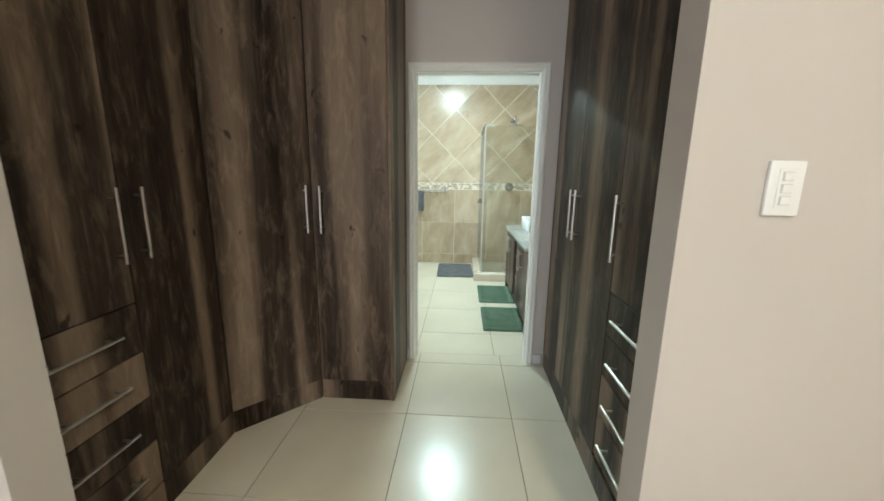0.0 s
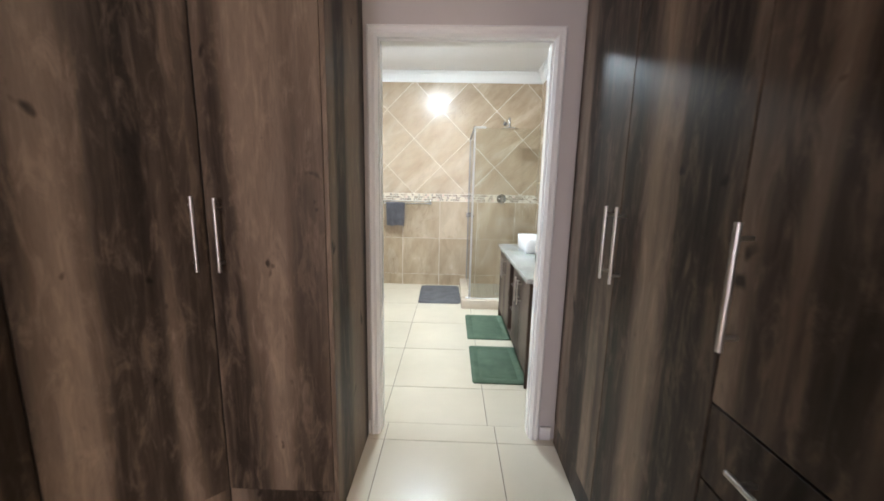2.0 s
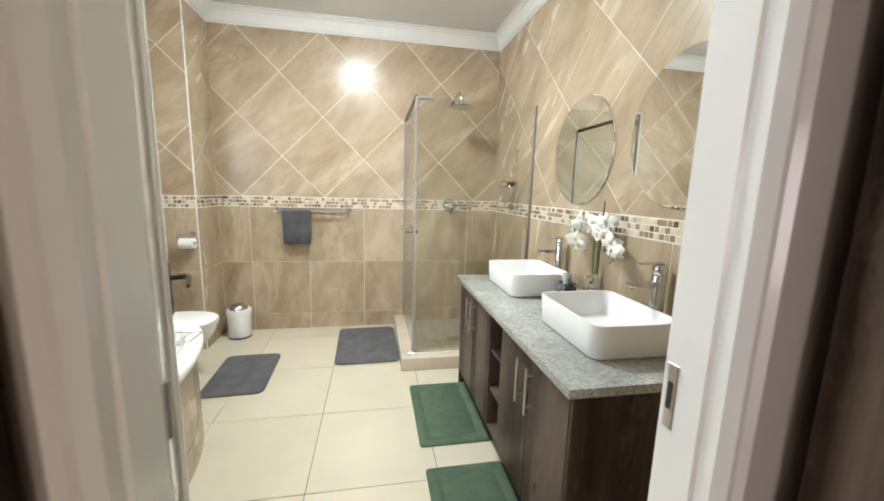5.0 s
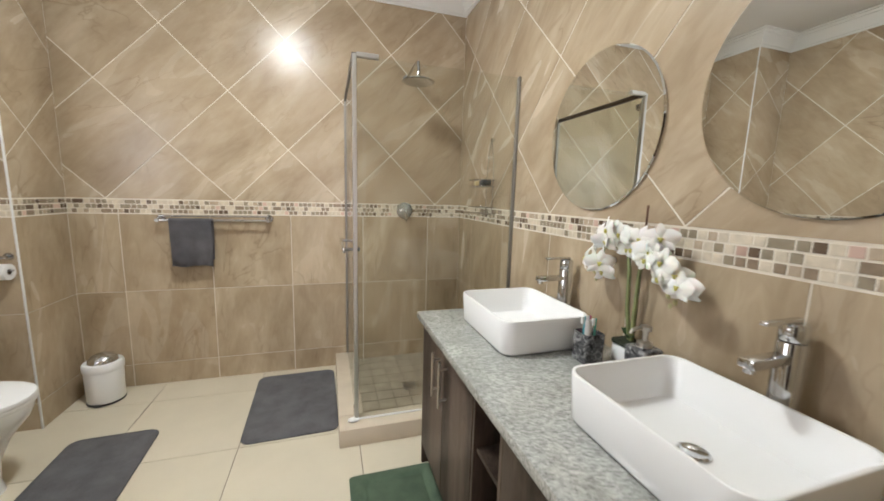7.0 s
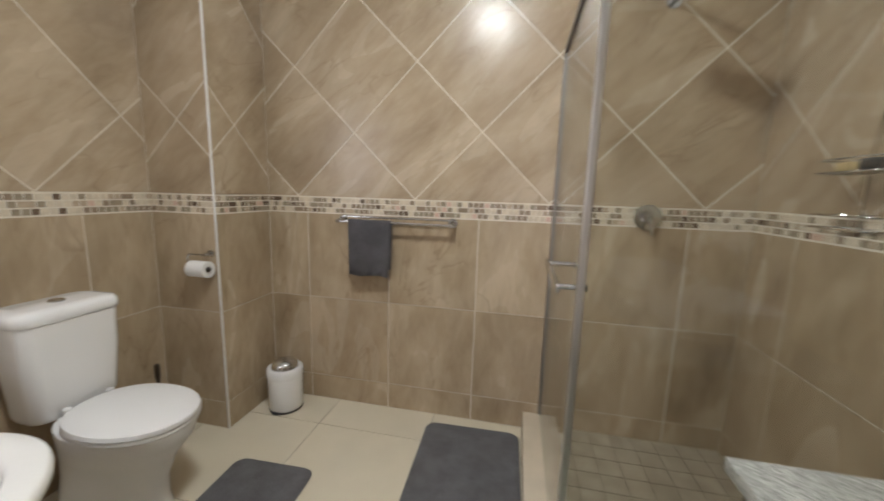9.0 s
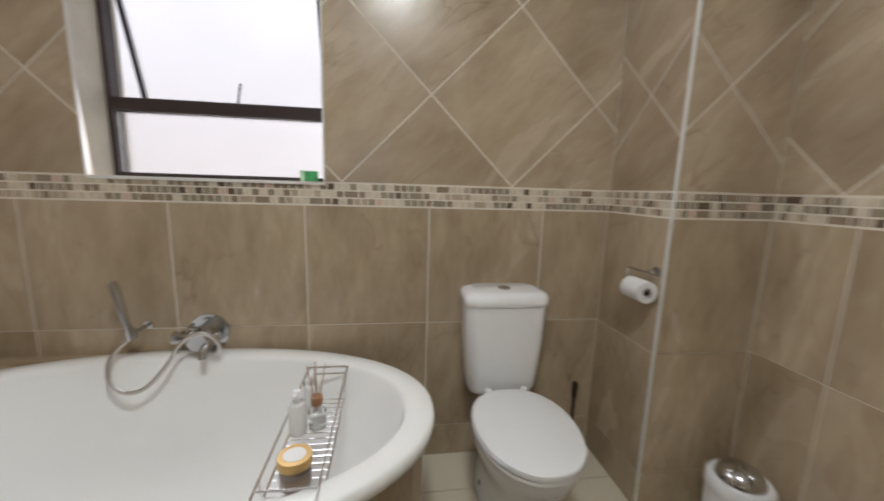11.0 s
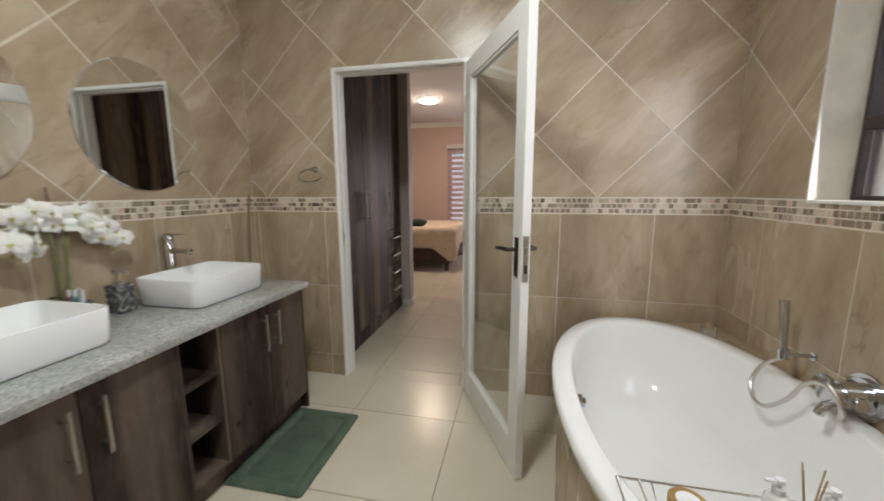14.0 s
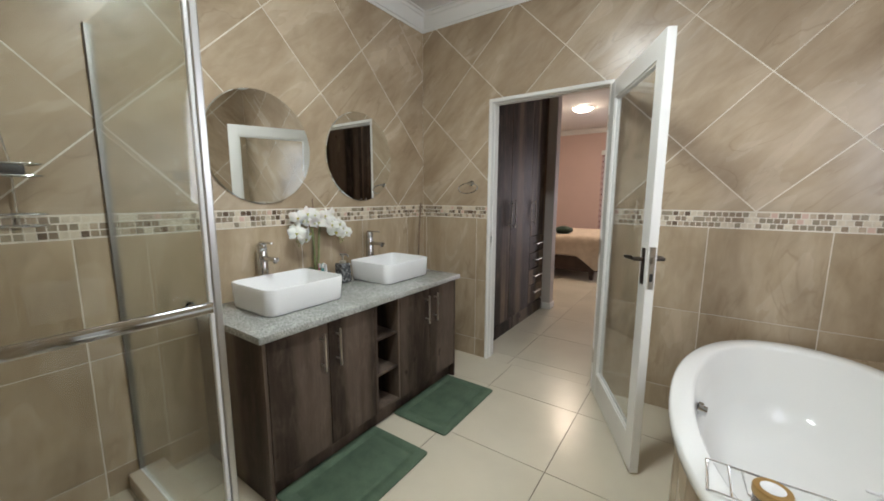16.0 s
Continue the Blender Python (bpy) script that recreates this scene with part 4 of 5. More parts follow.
single("hand_towel", bm, M_TOWEL, (-0.3, RY, 1.12), "grey terry hand towel folded over the rail", "towel", smooth=60)


# ---- shower ----
KX, KY, KZ = 0.612, 4.815, 0.10
GX, GY, GZ = 0.705, 4.90, 1.965
kb = thing("shower_kerb", (KX, KY, 0), "raised tiled shower kerb", "shower kerb")
M_KERB = plain_noise("kerb_tile", (0.60, 0.52, 0.41), 0.25, 0.08, 5)
part("front_kerb", bx(KX, XR - 0.002, KY, KY + 0.135, 0, KZ, bevel=0.004, seg=2), M_KERB, kb)
part("side_kerb", bx(KX, KX + 0.135, KY + 0.1355, YB - 0.002, 0, KZ, bevel=0.004, seg=2), M_KERB, kb)
shf = boxes("floor_shower", [(KX + 0.1352, XR - 0.001, KY + 0.1355, YB - 0.001, 0.0, 0.032)], [M_FGROUT], "small square tiles on the shower floor", "floor")
dr = thing("shower_drain", (1.085, 5.29, 0.037), "square steel shower drain", "drain")
part("grate", bx(1.04, 1.13, 5.245, 5.335, 0.0385, 0.0425, bevel=0.002), M_STEEL, dr)
for i in range(5):
    # black strips laid on the grate as the dark of its openings
    part("slot", bx(1.05 + i * 0.016, 1.056 + i * 0.016, 5.255, 5.325, 0.0426, 0.0432), M_BLACK, dr)
sh = thing("shower_screen", (GX, GY, KZ), "frameless glass shower screen with chrome profiles", "shower screen")
GT = 0.004
for nm, it in (("fixed_pane", (GX + 0.012, XR - 0.014, GY - GT, GY + GT, KZ + 0.004, GZ - 0.004)), ("side_pane", (GX - GT, GX + GT, 5.42, YB - 0.014, KZ + 0.004, GZ - 0.012)), ("door_pane", (GX - GT, GX + GT, GY + 0.016, 5.412, KZ + 0.014, GZ - 0.02))):
    p = part(nm, bx(*it), M_SHGLASS, sh, "clear glass pane")
    p.visible_shadow = False
part("corner_post", bx(GX - 0.010, GX + 0.010, GY - 0.010, GY + 0.010, KZ, GZ + 0.004, bevel=0.003), M_ALU, sh)
part("door_edge_strip", bx(GX - 0.006, GX + 0.006, GY + 0.0105, GY + 0.022, KZ + 0.012, GZ - 0.018, bevel=0.002), M_PLASTIC, sh, "translucent door seal")
part("wall_channel", bx(XR - 0.015, XR - 0.001, GY - 0.012, GY + 0.012, KZ, GZ, bevel=0.002), M_SATIN, sh)
part("wall_channel", bx(GX - 0.012, GX + 0.012, YB - 0.015, YB - 0.001, KZ, GZ - 0.01, bevel=0.002), M_SATIN, sh)
part("header_bar", bx(GX - 0.011, GX + 0.011, GY + 0.0105, YB - 0.0155, GZ - 0.012, GZ + 0.016, bevel=0.003), M_DARKMETAL, sh, "slim header bar")
part("corner_bracket", bx(GX + 0.0105, GX + 0.115, GY - 0.012, GY + 0.012, GZ - 0.010, GZ + 0.012, bevel=0.003), M_ALU, sh)
part("bottom_seal", bx(GX + 0.012, XR - 0.016, GY - 0.007, GY + 0.007, KZ, KZ + 0.0038), M_PLASTIC, sh)
hb = part("towel_bar", bx(GX - 0.062, GX - 0.050, 4.935, 5.38, 1.012, 1.042, bevel=0.003, seg=2), M_CHROME, sh, "flat chrome towel bar on the glass door")
for y in (4.965, 5.35):
    bm = bmesh.new()
    rod(bm, (GX - 0.0505, y, 1.027), (GX - GT - 0.0002, y, 1.027), 0.009)
    rod(bm, (GX + GT + 0.0002, y, 1.027), (GX + 0.028, y, 1.027), 0.012, 16)
    part("bar_fixing", bm, M_CHROME, hb)
for z in (0.135, 1.90):
    part("pivot", bx(GX - 0.012, GX + 0.012, GY + 0.02, GY + 0.06, z - 0.018, z + 0.018, bevel=0.003), M_CHROME, sh, "chrome pivot block")
single("lime_crust", (lambda b: (bmesh.ops.create_icosphere(b, subdivisions=2, radius=0.022), [setattr(v, "co", Vector((GX - 0.015 + v.co.x * 1.5, GY - 0.012 + v.co.y, KZ + 0.008 + v.co.z * 0.45 + 0.003 * math.sin(v.co.x * 400)))) for v in b.verts], b)[2])(bmesh.new()),
       M_PLASTIC, (GX, GY, KZ), "small white sealant lump at the screen corner", "sealant")

sp = thing("rain_shower", (1.13, YB, 2.12), "round chrome rain shower head on a wall arm", "shower head")
bm = bmesh.new()
rod(bm, (1.14, YB - 0.0005, 2.15), (1.14, YB - 0.008, 2.15), 0.030, 20)
tube(bm, [(1.14, YB - 0.008, 2.15), (1.14, YB - 0.20, 2.165), (1.14, YB - 0.33, 2.168), (1.14, YB - 0.365, 2.155), (1.14, YB - 0.375, 2.12), (1.14, YB - 0.376, 2.065)], 0.010, 12)
part("arm", bm, M_CHROME, sp)
bm = bmesh.new()
lathe(bm, [(0.016, 2.07), (0.020, 2.055), (0.05, 2.048), (0.098, 2.040), (0.104, 2.034), (0.100, 2.029), (0.001, 2.028)], 1.14, YB - 0.376, 36)
part("rose", bm, M_CHROME, sp)
vv = thing("shower_valve", (1.13, YB, 1.2), "round chrome shower mixer valve on the tiles", "valve")
bm = bmesh.new()
for r0, ya, yb in ((0.062, 0.0005, 0.010), (0.030, 0.010, 0.048)):
    rod(bm, (1.135, YB - ya, 1.20), (1.135, YB - yb, 1.20), r0, 28)
part("rosette", bm, M_CHROME, vv)
bm = bmesh.new()
tube(bm, [(1.135, YB - 0.049, 1.20), (1.135, YB - 0.06, 1.19), (1.135, YB - 0.075, 1.15), (1.135, YB - 0.085, 1.12)], [0.014, 0.010, 0.007, 0.006])
part("lever", bm, M_CHROME, vv)

cd = thing("shower_caddy", (XR, 5.2, 1.4), "two-tier chrome wire shower caddy hung on the wall", "shower caddy")
YC = 5.20
bm = bmesh.new()
rod(bm, (XR - 0.0005, YC, 1.675), (XR - 0.02, YC, 1.675), 0.012, 14)
part("hook", bm, M_CHROME, cd)
bm = bmesh.new()
for s in (-1, 1):
    tube(bm, [(XR - 0.018, YC, 1.675), (XR - 0.018, YC + s * 0.03, 1.60), (XR - 0.018, YC + s * 0.05, 1.44), (XR - 0.018, YC + s * 0.05, 1.22)], 0.003, 8)
part("hanger", bm, M_CHROME, cd)
for z in (1.385, 1.215):
    bm = bmesh.new()
    for dz in (0, 0.04):
        tube(bm, [(x, y, z + dz) for x, y in rounded(XR - 0.125, XR - 0.014, YC - 0.115, YC + 0.115, 0.03, 4)], 0.003, 8, True)
    for i in range(9):
        yy = YC - 0.1 + i * 0.025
        tube(bm, [(XR - 0.014, yy, z + 0.0), (XR - 0.125, yy, z + 0.0)], 0.002, 6)
    part("basket", bm, M_CHROME, cd)
for (dy, wd, hh, col, lb) in ((-0.045, 0.06, 0.035, (0.05, 0.05, 0.05), "dark soap box"), (0.045, 0.05, 0.03, (0.55, 0.42, 0.22), "tan soap bar")):
    nm = "soap_bar" if "bar" in lb else "soap_box"
    single(nm, bx(XR - 0.10, XR - 0.04, YC + dy - wd / 2, YC + dy + wd / 2, 1.3885, 1.3885 + hh, bevel=0.008, seg=3), plain_noise(nm + "_surface", col, 0.4), (XR - 0.07, YC + dy, 1.388), lb + " in the wire caddy", "soap")


# ---- mats ----
def bath_mat(x0, x1, y0, y1, mat, label, border, group, turn=0.0, h=0.016):
    cx, cy = (x0 + x1) / 2, (y0 + y1) / 2
    bm = bmesh.new()

    def ring(i, z, r):
        return [(x, y, z) for x, y in rounded(x0 + i, x1 - i, y0 + i, y1 - i, max(r, 0.004), 5)]
    rr = 0.018 if border else 0.05
    rings = [ring(0.0, 0.001, rr), ring(-0.002, h * 0.5, rr), ring(0.004, h * 0.95, rr)]
    if border:
        rings += [ring(0.05, h, rr * 0.7), ring(0.056, h * 0.55, rr * 0.6), ring(0.064, h * 0.55, rr * 0.6), ring(0.070, h * 0.95, rr * 0.5)]
    else:
        rings += [ring(0.03, h, rr * 0.8)]
    ring_skin(bm, rings)
    ob = single("bath_mat", bm, mat, (cx, cy, 0), label, "bath mat", group, smooth=50)
    ob.rotation_euler = (0, 0, radians(turn))
    return ob


bath_mat(0.657, 1.04, 3.233, 3.819, M_GREEN, "green cotton bath mat with a sunken border, nearer the door", True, "bath mats", 0)
bath_mat(0.651, 1.04, 3.982, 4.591, M_GREEN, "green cotton bath mat with a sunken border, nearer the shower", True, "bath mats", 0)
bath_mat(0.105, 0.605, 4.975, 5.71, M_GREY, "dark grey bath mat with rounded corners before the shower", False, "bath mats", 1.5)
bath_mat(-0.70, -0.31, 4.63, 5.22, M_GREY, "dark grey bath mat with rounded corners before the toilet", False, "bath mats", 2)


# ---- bath ----
BCX, BCY, BA, BB, BZR = -0.832, 3.70, 0.868, 0.474, 0.565
bath = thing("bathtub", (BCX, BCY, 0), "white oval acrylic bath set into a tiled surround", "bathtub")
NB = 72


def oval(a, b, z, e=2.15, cy=BCY, cx=BCX):
    out = []
    for i in range(NB):
        t = 2 * math.pi * i / NB
        c, s = math.cos(t), math.sin(t)
        out.append((cx + b * math.copysign(abs(c) ** (2 / e), c), cy + a * math.copysign(abs(s) ** (2 / e), s), z))
    return out


bm = bmesh.new()
rings = [oval(BA - 0.012, BB - 0.012, BZR - 0.045), oval(BA - 0.002, BB - 0.002, BZR - 0.038), oval(BA, BB, BZR - 0.02), oval(BA - 0.003, BB - 0.003, BZR - 0.006), oval(BA - 0.012, BB - 0.012, BZR),
         oval(BA - 0.078, BB - 0.070, BZR), oval(BA - 0.088, BB - 0.078, BZR - 0.006), oval(BA - 0.094, BB - 0.084, BZR - 0.02), oval(BA - 0.12, BB - 0.100, BZR - 0.12), oval(BA - 0.165, BB - 0.115, BZR - 0.26),
         oval(BA - 0.24, BB - 0.16, BZR - 0.345), oval(BA - 0.34, BB - 0.23, BZR - 0.385), oval(BA - 0.5, BB - 0.33, BZR - 0.40), oval(BA - 0.75, BB - 0.45, BZR - 0.405)]
ring_skin(bm, rings, True, (False, True))
part("tub", bm, M_ACRYL, bath, smooth=50)
OX = -0.470
bm = bmesh.new()
rod(bm, (OX + 0.012, 3.595, 0.452), (OX - 0.006, 3.595, 0.450), 0.030, 20)
rod(bm, (OX - 0.006, 3.595, 0.450), (OX - 0.020, 3.595, 0.448), 0.020, 16)
part("overflow", bm, M_CHROME, bath, "chrome overflow knob")
ap = boxes("bath_surround", [(XW, XW + 0.02, YD, 4.11, 0.0, 0.02)], [M_GROUT], "curved tiled surround and ledge of the bath", "bath surround")

# wall mixer with handset on the rim
mx = thing("bath_mixer", (XW + 0.08, 3.69, BZR), "chrome bath mixer with two handles, hose and hand shower", "tap")
MX, MY, MZ = XW + 0.085, 3.69, 0.635
bm = bmesh.new()
rod(bm, (XW + 0.0005, MY + 0.02, MZ), (XW + 0.012, MY + 0.02, MZ), 0.074, 32)
rod(bm, (XW + 0.012, MY + 0.02, MZ), (XW + 0.024, MY + 0.02, MZ), 0.060, 32)
part("rosette", bm, M_CHROME, mx)
bm = bmesh.new()
rod(bm, (XW + 0.022, MY + 0.02, MZ), (XW + 0.085, MY + 0.02, MZ), 0.044, 24)
rod(bm, (XW + 0.055, MY - 0.055, MZ - 0.004), (XW + 0.055, MY + 0.075, MZ - 0.004), 0.021, 20)
part("body", bm, M_CHROME, mx)
bm = bmesh.new()
rod(bm, (XW + 0.085, MY + 0.02, MZ), (XW + 0.118, MY + 0.02, MZ), 0.036, 24)
tube(bm, [(XW + 0.105, MY + 0.02, MZ + 0.02), (XW + 0.10, MY + 0.012, MZ + 0.045), (XW + 0.112, MY - 0.005, MZ + 0.062)], [0.010, 0.008, 0.006], 10)
part("lever", bm, M_CHROME, mx, "chrome control lever")
bm = bmesh.new()
rod(bm, (XW + 0.055, MY - 0.056, MZ - 0.004), (XW + 0.055, MY - 0.09, MZ - 0.004), 0.025, 10)
part("diverter", bm, M_CHROME, mx, "faceted chrome diverter knob")
bm = bmesh.new()
tube(bm, [(XW + 0.06, MY + 0.05, MZ - 0.01), (XW + 0.10, MY + 0.052, MZ - 0.012), (XW + 0.135, MY + 0.052, MZ - 0.025), (XW + 0.15, MY + 0.052, MZ - 0.055)], [0.017, 0.016, 0.015, 0.014], 14)
part("spout", bm, M_CHROME, mx)
bm = bmesh.new()
HXp, HYp = XW + 0.10, 3.485
P = [Vector(q) for q in ((XW + 0.06, MY + 0.02, MZ - 0.035), (XW + 0.115, MY + 0.085, MZ - 0.045), (XW + 0.135, MY + 0.105, MZ + 0.005), (XW + 0.14, MY + 0.05, MZ + 0.045),
                         (XW + 0.145, MY - 0.02, MZ + 0.01), (XW + 0.155, MY - 0.07, MZ - 0.075), (XW + 0.175, MY - 0.135, MZ - 0.145), (XW + 0.18, MY - 0.20, MZ - 0.155),
                         (XW + 0.165, MY - 0.255, MZ - 0.11), (XW + 0.135, MY - 0.26, MZ - 0.045), (XW + 0.11, MY - 0.225, MZ + 0.005), (HXp, HYp, 0.655))]
P = [P[0]] + P + [P[-1]]
smoothp = []
for k in range(1, len(P) - 2):
    for q in range(5):
        u = q / 5
        smoothp.append(0.5 * ((2 * P[k]) + (P[k + 1] - P[k - 1]) * u + (2 * P[k - 1] - 5 * P[k] + 4 * P[k + 1] - P[k + 2]) * u * u + (3 * P[k] - P[k - 1] - 3 * P[k + 1] + P[k + 2]) * u ** 3))
tube(bm, smoothp + [P[-1]], 0.0075, 10)
part("hose", bm, M_STEEL, mx, "flexible steel hose")
bm = bmesh.new()
tube(bm, [(HXp, HYp, 0.648), (HXp - 0.002, HYp - 0.006, 0.685), (HXp - 0.006, HYp - 0.022, 0.73), (HXp - 0.01, HYp - 0.045, 0.83), (HXp - 0.012, HYp - 0.055, 0.865)], [0.012, 0.011, 0.013, 0.0165, 0.0165], 14)
part("hand_shower", bm, M_CHROME, mx, "slim chrome hand shower")
bm = bmesh.new()
rod(bm, (XW + 0.0005, HYp, 0.668), (XW + 0.008, HYp, 0.668), 0.015, 20)
rod(bm, (XW + 0.008, HYp, 0.668), (HXp - 0.012, HYp, 0.668), 0.008, 14)
rod(bm, (HXp, HYp, 0.652), (HXp - 0.002, HYp - 0.006, 0.688), 0.0185, 18)
part("handset_holder", bm, M_CHROME, mx, "chrome wall bracket")

# reed diffuser on the ledge corner
GLASSY = material("clear_bottle_glass", (0.9, 0.92, 0.9), 0.05, 0.0, Transmission_Weight=0.9)
AMBER = material("amber_liquid", (0.45, 0.25, 0.10), 0.1, 0.0, Transmission_Weight=0.5)
REED = plain_noise("reed", (0.45, 0.32, 0.20), 0.8)
df = thing("reed_diffuser", (-1.17, 3.02, 0.547), "small glass reed diffuser on the bath ledge", "diffuser")
part("bottle", bx(-1.20, -1.14, 2.99, 3.05, 0.5475, 0.60, bevel=0.008, seg=2), GLASSY, df)
bm = bmesh.new()
lathe(bm, [(0.013, 0.6005), (0.013, 0.622)], -1.17, 3.02, 14)
part("neck", bm, REED, df)
for i in range(5):
    bm = bmesh.new()
    rod(bm, (-1.17, 3.02, 0.60), (-1.17 + 0.03 * math.cos(i * 1.3), 3.02 + 0.035 * math.sin(i * 1.3), 0.76), 0.0016, 5)
    part("reed", bm, REED, df)

# bath caddy across the tub with bottles and jars
bc = thing("bath_caddy", (-0.75, 4.22, BZR), "chrome wire bath caddy across the tub", "bath caddy")
KX0, KX1, KY0, KY1, KZ0 = -1.05, -0.50, 4.14, 4.275, 0.574


def wire(name, pts, r=0.0035, closed=False):
    bm = bmesh.new()
    tube(bm, pts, r, 7, closed)
    return part(name, bm, M_WIRE, bc)


zz = 0.508
wire("long_wire", [(KX0 - 0.03, KY0, KZ0), (KX0 + 0.05, KY0, KZ0), (KX0 + 0.07, KY0, zz), (KX1 - 0.07, KY0, zz), (KX1 - 0.05, KY0, KZ0), (KX1 + 0.03, KY0, KZ0)])
wire("long_wire", [(KX0 - 0.03, KY1, KZ0), (KX0 + 0.05, KY1, KZ0), (KX0 + 0.07, KY1, zz), (KX1 - 0.07, KY1, zz), (KX1 - 0.05, KY1, KZ0), (KX1 + 0.03, KY1, KZ0)])
for i in range(17):
    x = KX0 + 0.075 + (KX1 - KX0 - 0.15) * i / 16
    wire("slat_wire", [(x, KY0, zz), (x, KY1, zz)], 0.002)
for x in (KX0 - 0.03, KX1 + 0.03):
    wire("end_wire", [(x, KY0, KZ0), (x, KY1, KZ0)])
for x in (KX0 + 0.02, -0.88, -0.70, KX1 - 0.02):
    wire("cross_wire", [(x, KY0, KZ0 if x < -0.95 or x > -0.6 else zz), (x, KY1, KZ0 if x < -0.95 or x > -0.6 else zz)], 0.003)
wire("upper_rail", [(KX0 + 0.02, KY0, KZ0), (KX1 - 0.02, KY0, KZ0)], 0.0028)
wire("upper_rail", [(KX0 + 0.02, KY1, KZ0), (KX1 - 0.02, KY1, KZ0)], 0.0028)
ZB = zz + 0.0035
GOLD = plain_noise("gold_lid", (0.60, 0.40, 0.16), 0.3, 0.1, 20, 0.0, 60, 0.8)
cj = thing("candle_jar", (-0.605, 4.205, ZB), "glass candle jar with a gold lid and amber contents", "jar")
bm = bmesh.new()
lathe(bm, [(0.034, ZB), (0.038, ZB + 0.006), (0.038, ZB + 0.056), (0.034, ZB + 0.058)], -0.605, 4.205, 28)
part("glass", bm, GLASSY, cj)
bm = bmesh.new()
lathe(bm, [(0.033, ZB + 0.004), (0.033, ZB + 0.040)], -0.605, 4.205, 28)
part("contents", bm, AMBER, cj, "amber contents")
bm = bmesh.new()
lathe(bm, [(0.040, ZB + 0.0585), (0.041, ZB + 0.061), (0.041, ZB + 0.078), (0.039, ZB + 0.081), (0.001, ZB + 0.081)], -0.605, 4.205, 28)
part("lid", bm, GOLD, cj, "gold lid")
bm = bmesh.new()
lathe(bm, [(0.026, ZB + 0.0812), (0.026, ZB + 0.0818)], -0.605, 4.205, 24)
part("lid_label", bm, M_PAPER, cj, "round white paper label")


def pump_bottle(x, y, h, label):
    b = thing("pump_bottle", (x, y, ZB), label, "bottle", "bath bottles")
    bm = bmesh.new()
    lathe(bm, [(0.022, ZB), (0.025, ZB + 0.005), (0.025, ZB + h * 0.62), (0.020, ZB + h * 0.70), (0.010, ZB + h * 0.74)], x, y, 22)
    part("bottle", bm, material("milky_plastic", (0.84, 0.83, 0.80), 0.25, 0.0, Transmission_Weight=0.1), b)
    bm = bmesh.new()
    lathe(bm, [(0.013, ZB + h * 0.745), (0.013, ZB + h * 0.84), (0.005, ZB + h * 0.86), (0.005, ZB + h * 0.93), (0.011, ZB + h * 0.94), (0.009, ZB + h)], x, y, 16)
    box(bm, x - 0.004, x + 0.032, y - 0.005, y + 0.005, ZB + h * 0.94, ZB + h * 0.985, bevel=0.002)
    part("cap", bm, M_PLASTIC, b)


pump_bottle(-0.80, 4.165, 0.135, "white pump bottle on the bath caddy")
pump_bottle(-0.885, 4.19, 0.145, "white lotion bottle on the bath caddy")
rdv = thing("reed_diffuser", (-0.825, 4.215, ZB), "glass reed diffuser with a wooden collar on the caddy", "diffuser")
bm = bmesh.new()
lathe(bm, [(0.024, ZB), (0.027, ZB + 0.006), (0.027, ZB + 0.05), (0.012, ZB + 0.07), (0.012, ZB + 0.075)], -0.825, 4.215, 22)
part("bottle", bm, GLASSY, rdv)
bm = bmesh.new()
lathe(bm, [(0.016, ZB + 0.0755), (0.017, ZB + 0.078), (0.017, ZB + 0.10), (0.014, ZB + 0.102)], -0.825, 4.215, 18)
part("collar", bm, plain_noise("copper_wood", (0.36, 0.17, 0.08), 0.4), rdv, "copper brown collar")
for i in range(4):
    bm = bmesh.new()
    rod(bm, (-0.825, 4.215, ZB + 0.05), (-0.825 + 0.022 * math.cos(i * 1.7), 4.215 + 0.026 * math.sin(i * 1.7), ZB + 0.20), 0.0018, 6)
    part("reed", bm, REED, rdv)


# ---- toilet ----
TY = 4.90
to = thing("toilet", (-0.98, TY, 0), "white close-coupled toilet with the lid down", "toilet")


def toilet_oval(x0, x1, w, z, n=40, e=2.3):
    cx, a = (x0 + x1) / 2, (x1 - x0) / 2
    out = []
    for i in range(n):
        t = 2 * math.pi * i / n
        c, s = math.cos(t), math.sin(t)
        k = 1.0 - 0.10 * max(0, c)
        out.append((cx + a * math.copysign(abs(c) ** (2 / e), c), TY + w * k * math.copysign(abs(s) ** (2 / e), s), z))
    return out


bm = bmesh.new()
ring_skin(bm, [toilet_oval(-1.27, -0.78, 0.115, 0.0), toilet_oval(-1.27, -0.79, 0.11, 0.05), toilet_oval(-1.25, -0.78, 0.105, 0.14), toilet_oval(-1.22, -0.74, 0.13, 0.24), toilet_oval(-1.18, -0.67, 0.165, 0.33), toilet_oval(-1.17, -0.655, 0.175, 0.375), toilet_oval(-1.17, -0.655, 0.175, 0.392)])
part("bowl", bm, M_CERAMIC, to, smooth=50)
bm = bmesh.new()
ring_skin(bm, [toilet_oval(-1.115, -0.648, 0.178, 0.3925), toilet_oval(-1.118, -0.645, 0.182, 0.400), toilet_oval(-1.115, -0.648, 0.178, 0.410)])
part("seat", bm, M_PLASTIC, to, smooth=50)
bm = bmesh.new()
ring_skin(bm, [toilet_oval(-1.112, -0.646, 0.178, 0.4105), toilet_oval(-1.115, -0.642, 0.183, 0.418), toilet_oval(-1.112, -0.646, 0.178, 0.432), toilet_oval(-1.08, -0.69, 0.14, 0.441), toilet_oval(-1.0, -0.80, 0.06, 0.444)])
